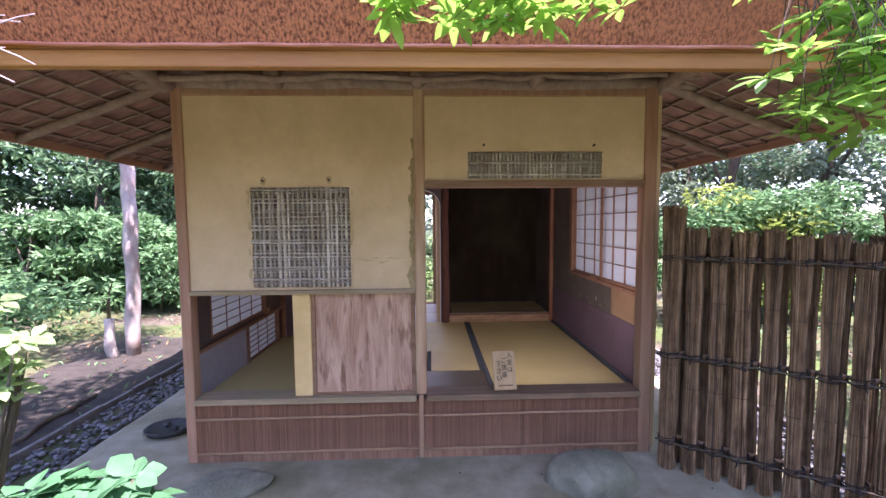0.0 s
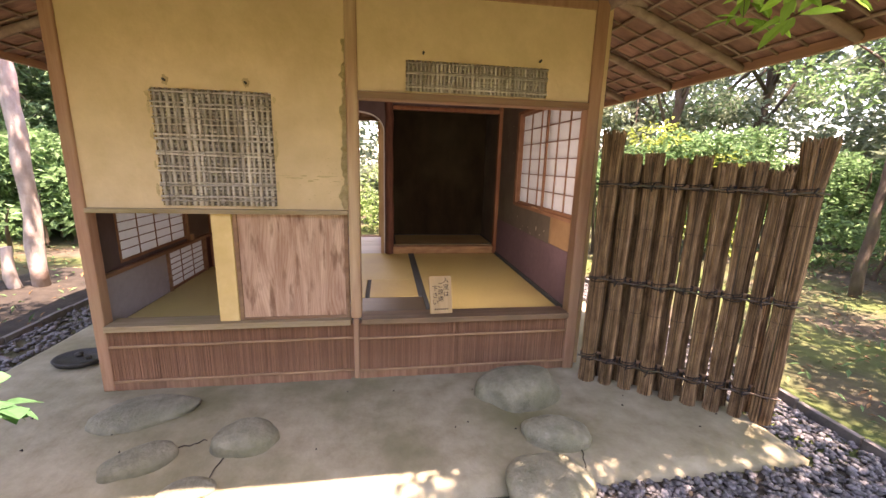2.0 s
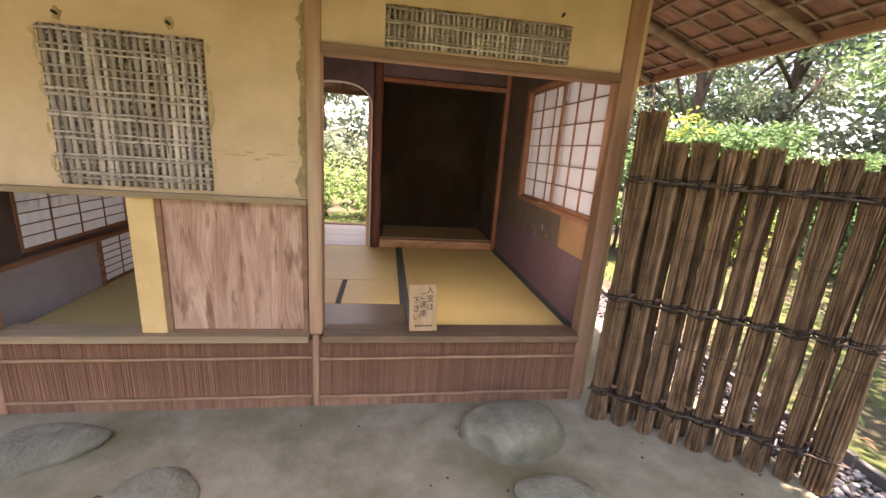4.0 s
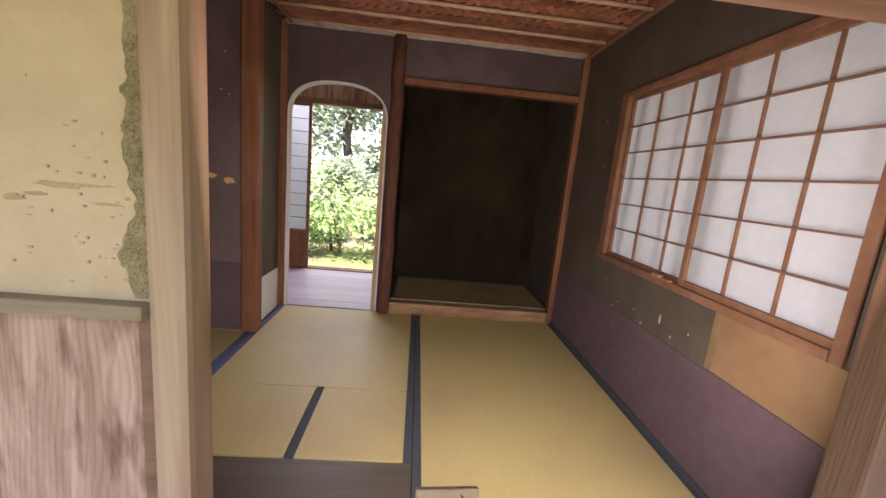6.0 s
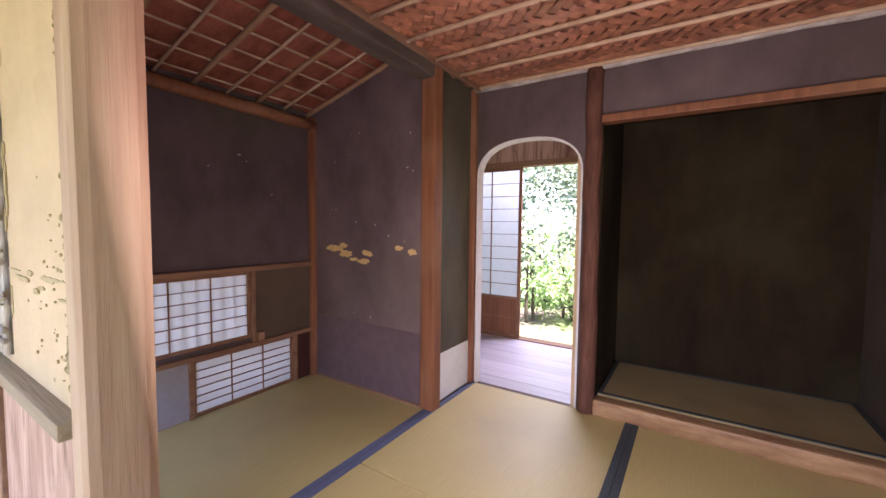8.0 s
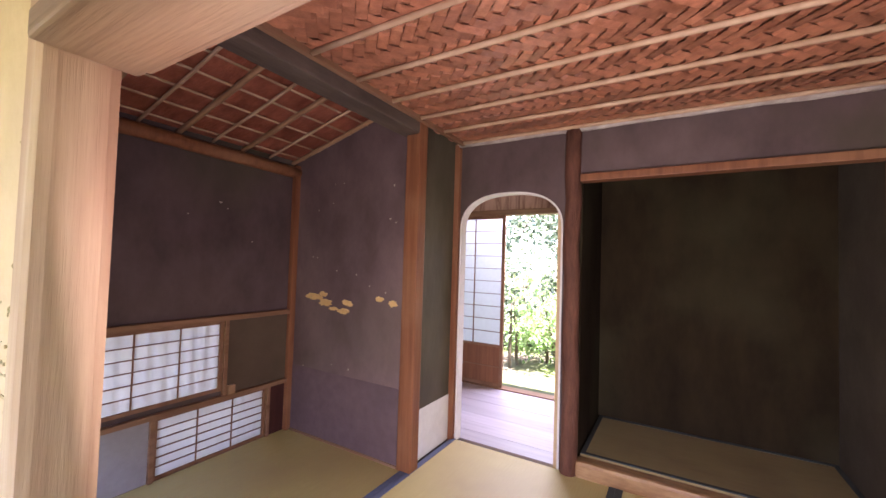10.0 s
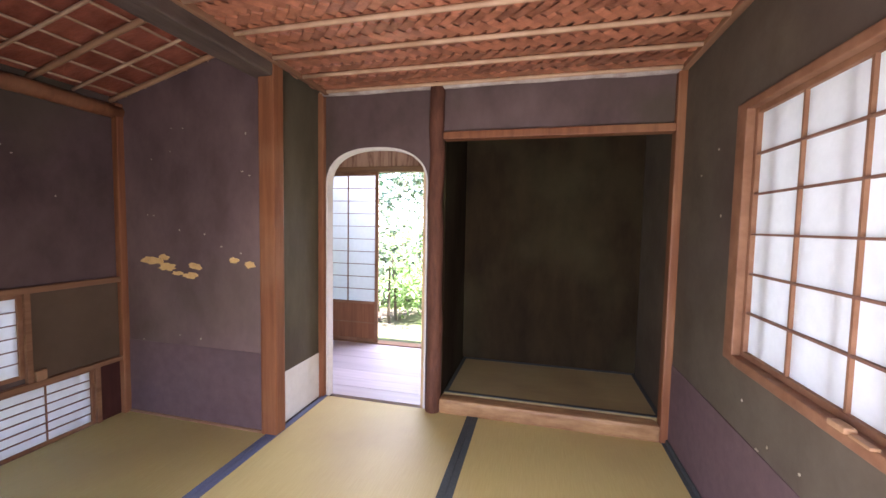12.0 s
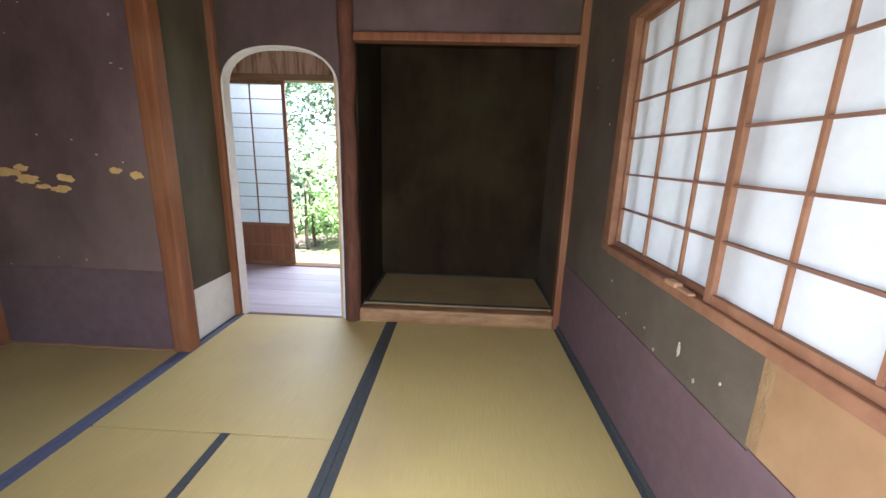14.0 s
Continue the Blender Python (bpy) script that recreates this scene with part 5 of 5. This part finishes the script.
def shrub(c, rad, k, length, seed, label, base, leafm="leaf_fg", width=.62):
    r = random.Random(seed)
    t = thing("shrub", label, "shrub")
    b = bmesh.new()
    cs = []
    for i in range(k):
        d = rand_dir(r) * (r.random() ** .4)
        p = Vector((c[0] + d.x * rad[0], c[1] + d.y * rad[1], c[2] + d.z * rad[2]))
        cs.append(p)
        limb(b, (base[0], base[1], -.08), p - Vector((0, 0, .004)), .007, .003, i, .0)
    part("stem", b, "trunk", t, smooth=True)
    V, F = rosettes(r, cs, 7, length, width)
    tagged(raw("foliage", V, F, leafm, t), kind="stuff")


shrub((-.70, .74, .90), (.16, .10, .045), 30, .062, 11, "low shrub with broad light green leaves beside the path", (-.8, .75), "leaf_bush", .78)
shrub((-1.2, 1.06, 1.1), (.13, .1, .15), 40, .06, 12, "leafy shrub at the edge of the garden, sunlight put into its pale green", (-1.35, 1.0), "leaf_light")
dt = thing("dead_branch", "bare pinkish-white dead twigs", "branch")
b = bmesh.new()
r = random.Random(5)
limb(b, (-2.9, .6, -.05), (-1.2, 1.0, 1.93), .03, .008, 3, .2)
for i in range(14):
    p = Vector((-1.2 + r.uniform(0, .1), 1.0, 1.93 - r.uniform(-.02, .14)))
    limb(b, Vector((-1.22, 1.0, 1.93 - .01 * i)), p + Vector((.18 * r.random(), r.uniform(-.05, .05), r.uniform(-.06, .05))), .003, .0012, i, .01)
part("twigs", b, "dead_twig", dt)

# pale trunk at the garden edge with its broken stub
pt = thing("pale_tree", "tree with pale peeling bark and a broken stub at its foot", "tree")
b = bmesh.new()
rod(b, (-3.38, 4.45, -.1), (-3.62, 4.75, 4.2), .075, .055, 14, .014, 16, (.05, 0, 0), 4)
part("trunk", b, "trunk_pale", pt, smooth=True)
b = bmesh.new()
rod(b, (-3.55, 4.35, -.1), (-3.58, 4.38, .42), .055, .045, 9, .012, 5, seed=8)
part("stub", b, "trunk_pale", pt, smooth=True)
r = random.Random(9)
V, F = clumps(r, [(-3.7 + r.uniform(-1, 1), 4.8 + r.uniform(-1, 1), r.uniform(3.6, 4.8), .4, .4, .25) for _ in range(14)], 220, .1)
tagged(raw("crown", V, F, "leaf_far", pt), kind="stuff")

LFT = "dense green bamboo-leaved hedge beyond the moss"
hedge(-11, -3.6, 7.0, 8.4, 1.75, 26000, .16, 21, LFT)
hedge(-5.5, -2.7, 6.6, 7.2, 1.0, 6000, .12, 22, "low dark green shrubs below the hedge")
hedge(-9.5, -4.6, 3.2, 6.2, .75, 5200, .14, 23, "loose low undergrowth on the sunny moss")
hedge(2.9, 9.0, 5.4, 6.4, 2.05, 26000, .10, 24, "clipped light green hedge behind the fence")
hedge(-2.6, 2.9, 8.6, 9.6, 1.5, 14000, .12, 25, "garden shrubs behind the house, leaf green paled for haze", "leaf_haze")
hedge(6.0, 9.5, 1.2, 4.8, 1.2, 9000, .10, 26, "green shrubs beyond the mossy ground")
hedge(4.0, 5.2, 5.15, 5.5, 1.95, 1500, .11, 27, "yellow-green shrub in front of the hedge", "leaf_yellow")
hedge(-1.6, 0.4, 7.4, 8.0, 1.25, 1700, .11, 28, "young shrub outside the veranda, sunlight put into its light green", "leaf_light")
# Trees behind the path are never in view; added to screen the sky's light.
k = 0
for x, y, h, cr, lab in ((-12, 11, 7, 2.6, "dark broad-leaved tree in the wood"), (-9.2, 12, 8, 2.6, "tall broad-leaved tree in the wood"), (-6.6, 11, 7.5, 2.4, "green tree in the wood behind the hedge"), (-4.2, 12.5, 8, 2.6, "tall tree behind the house"), (-1.6, 12.5, 7, 2.5, "airy green tree behind the house"), (1.2, 12, 7.5, 2.5, "airy green tree behind the house"), (3.8, 10.5, 6.5, 2.3, "green tree behind the hedge, leaf colour paled for haze"), (6.3, 9.6, 6.5, 2.4, "green tree behind the hedge, leaf colour paled for haze"), (9.0, 8.6, 7, 2.6, "broad tree behind the hedge"), (11.5, 6.0, 7, 2.6, "broad tree at the garden edge"), (12.2, 2.2, 7, 2.7, "broad tree at the garden edge"), (10.5, -2.5, 7, 2.7, "broad tree at the garden edge"), (-12.5, 6.5, 7, 2.6, "dark tree in the wood"), (-12, 1.5, 7, 2.6, "dark tree in the wood"), (-10.6, 9.4, 6, 2.2, "dark tree close behind the hedge"), (-7.8, 9.6, 6, 2.2, "dark tree close behind the hedge"), (-5.2, 9.8, 6, 2.1, "dark tree close behind the hedge"), (-11, 14, 9, 3, "tall dark tree deep in the wood"), (-7, 14.5, 9, 3, "tall dark tree deep in the wood"), (8, 3.6, 5.5, 1.8, "broad garden tree with light foliage"), (7.2, -.8, 6, 2.0, "broad garden tree beside the path"), (-9, -4.5, 7, 2.6, "unseen broad tree behind the path, added to screen the sky's light"), (-3, -8.5, 7, 2.6, "unseen broad tree behind the path, added to screen the sky's light"), (4, -8, 7, 2.6, "unseen broad tree behind the path, added to screen the sky's light")):
    k += 1
    thin = -2 < x < 3 and y > 8
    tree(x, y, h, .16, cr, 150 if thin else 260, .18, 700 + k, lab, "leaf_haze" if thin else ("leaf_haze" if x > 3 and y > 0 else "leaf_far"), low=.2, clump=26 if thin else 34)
tree(5.2, 3.45, 3.2, .06, 1.25, 130, .085, 801, "garden tree with a dark leaning trunk and light leaves", "leaf", lean=(.7, .5), low=.62, clump=22)
# The next three trees are added out of view to shade the ground.
tree(3.95, .05, 4.0, .07, 1.25, 190, .09, 803, "unseen slender tree added to shade the gravel", "leaf", low=.62, clump=26)
tree(-3.1, .5, 4.2, .08, 1.35, 190, .09, 804, "unseen slender tree added to shade the gravel and the roots", "leaf", low=.66, clump=28)
tree(-4.5, .5, 4.7, .09, 1.5, 240, .09, 805, "unseen leaning tree added to shade the dark soil and the trench", "leaf", lean=(2.2, 1.5), low=.72, clump=42)
tree(5.3, 1.0, 4.2, .08, 1.5, 200, .085, 806, "leafy garden tree shading the moss, sunlight put into its bright green", "leaf_light", lean=(-1.0, .7), low=.5, clump=40)
tree(5.6, 7.2, 4.6, .13, 1.4, 150, .10, 802, "old garden tree behind the hedge with a dark trunk", "leaf_far", low=.55, clump=22)
# woods in the distance, all round; their haze is in the leaf colour
r = random.Random(55)
far = []
for i in range(560):
    a = 2 * math.pi * i / 560 + r.uniform(-.01, .01)
    q = r.uniform(17, 20)
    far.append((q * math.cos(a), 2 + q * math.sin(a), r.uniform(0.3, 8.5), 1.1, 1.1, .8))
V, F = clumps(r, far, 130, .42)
tagged(raw("far_wood", V, F, "leaf_haze"), "light green woods round the garden, haze put into the leaf colour", "woods", kind="stuff")
# surface roots beside the gravel
for i, (a, c, rr_) in enumerate((((-2.75, 1.9, -.05), (-3.5, 3.4, -.02), .035), ((-2.85, 2.3, -.06), (-3.0, 3.6, -.03), .025), ((-2.8, 1.2, -.05), (-3.9, 2.2, -.02), .03))):
    tagged(part("tree_root", one_rod(a, c, rr_, rr_ * .5, 8, .03, 10, (.06, 0, .05), i + 3), "trunk", smooth=True), "gnarled dark root lying on the soil", "root")
# bare dark soil between the gravel and the sunny moss, darkened further in colour for tree shade
b = bmesh.new()
bank = {}
for i in range(19):
    for j in range(41):
        f = i / 18
        y = .2 + 4.9 * j / 40
        wide = 1.25 + .35 * noise.noise(Vector((y * .8, 3, 0))) + .12 * noise.noise(Vector((y * 3.1, 8, 0)))
        x = -2.69 - wide * f
        away = max(0.0, abs(x) - 2.7, 0.9 - y)
        zg = -0.05 + 0.06 * noise.noise(Vector((x, y, 0)) * .9) * min(1, away * 2) + min(.25, away * .02)
        bank[i, j] = b.verts.new((x, y, zg + (.03 + .025 * noise.noise(Vector((x * 4, y * 4, 6)))) * min(1, 4 * (1 - f), 6 * f + .3) - (.03 if f == 1 else 0)))
for i in range(18):
    for j in range(40):
        b.faces.new((bank[i, j], bank[i + 1, j], bank[i + 1, j + 1], bank[i, j + 1]))
tagged(part("soil_bank", b, "wet_soil", smooth=True), "bare dark soil with roots beside the rain trench, tree shade in its colour", "soil", **S)
# fallen leaves and seedlings on the soil
r = random.Random(31)
P, D, U, L, W = [], [], [], [], []
for i in range(5200):
    sx = r.choice((-1, 1))
    p = Vector((sx * r.uniform(2.72, 7.5), r.uniform(-.2, 7), -.03))
    p.z = -0.045 + 0.06 * max(0, noise.noise(Vector((p.x, p.y, -.05)) * .9)) + .012 + min(.25, (abs(p.x) - 2.7) * .02)
    P.append(p)
    d = rand_dir(r)
    d.z *= .25
    D.append(d.normalized())
    U.append(Vector((0, 0, 1)))
    L.append(r.uniform(.03, .075))
    W.append(L[-1] * .4)
V, F = leaves(P[:3400], D[:3400], U[:3400], L[:3400], W[:3400])
tagged(raw("leaf_litter", V, F, "litter"), "brown fallen leaves on the mossy soil", "leaf litter", kind="stuff")
for d in D:
    d.z = abs(d.z) + .5
V, F = leaves(P[3400:], D[3400:], U[3400:], L[3400:], W[3400:])
tagged(raw("seedlings", V, F, "leaf"), "small green seedlings on the moss", "seedlings", kind="stuff")
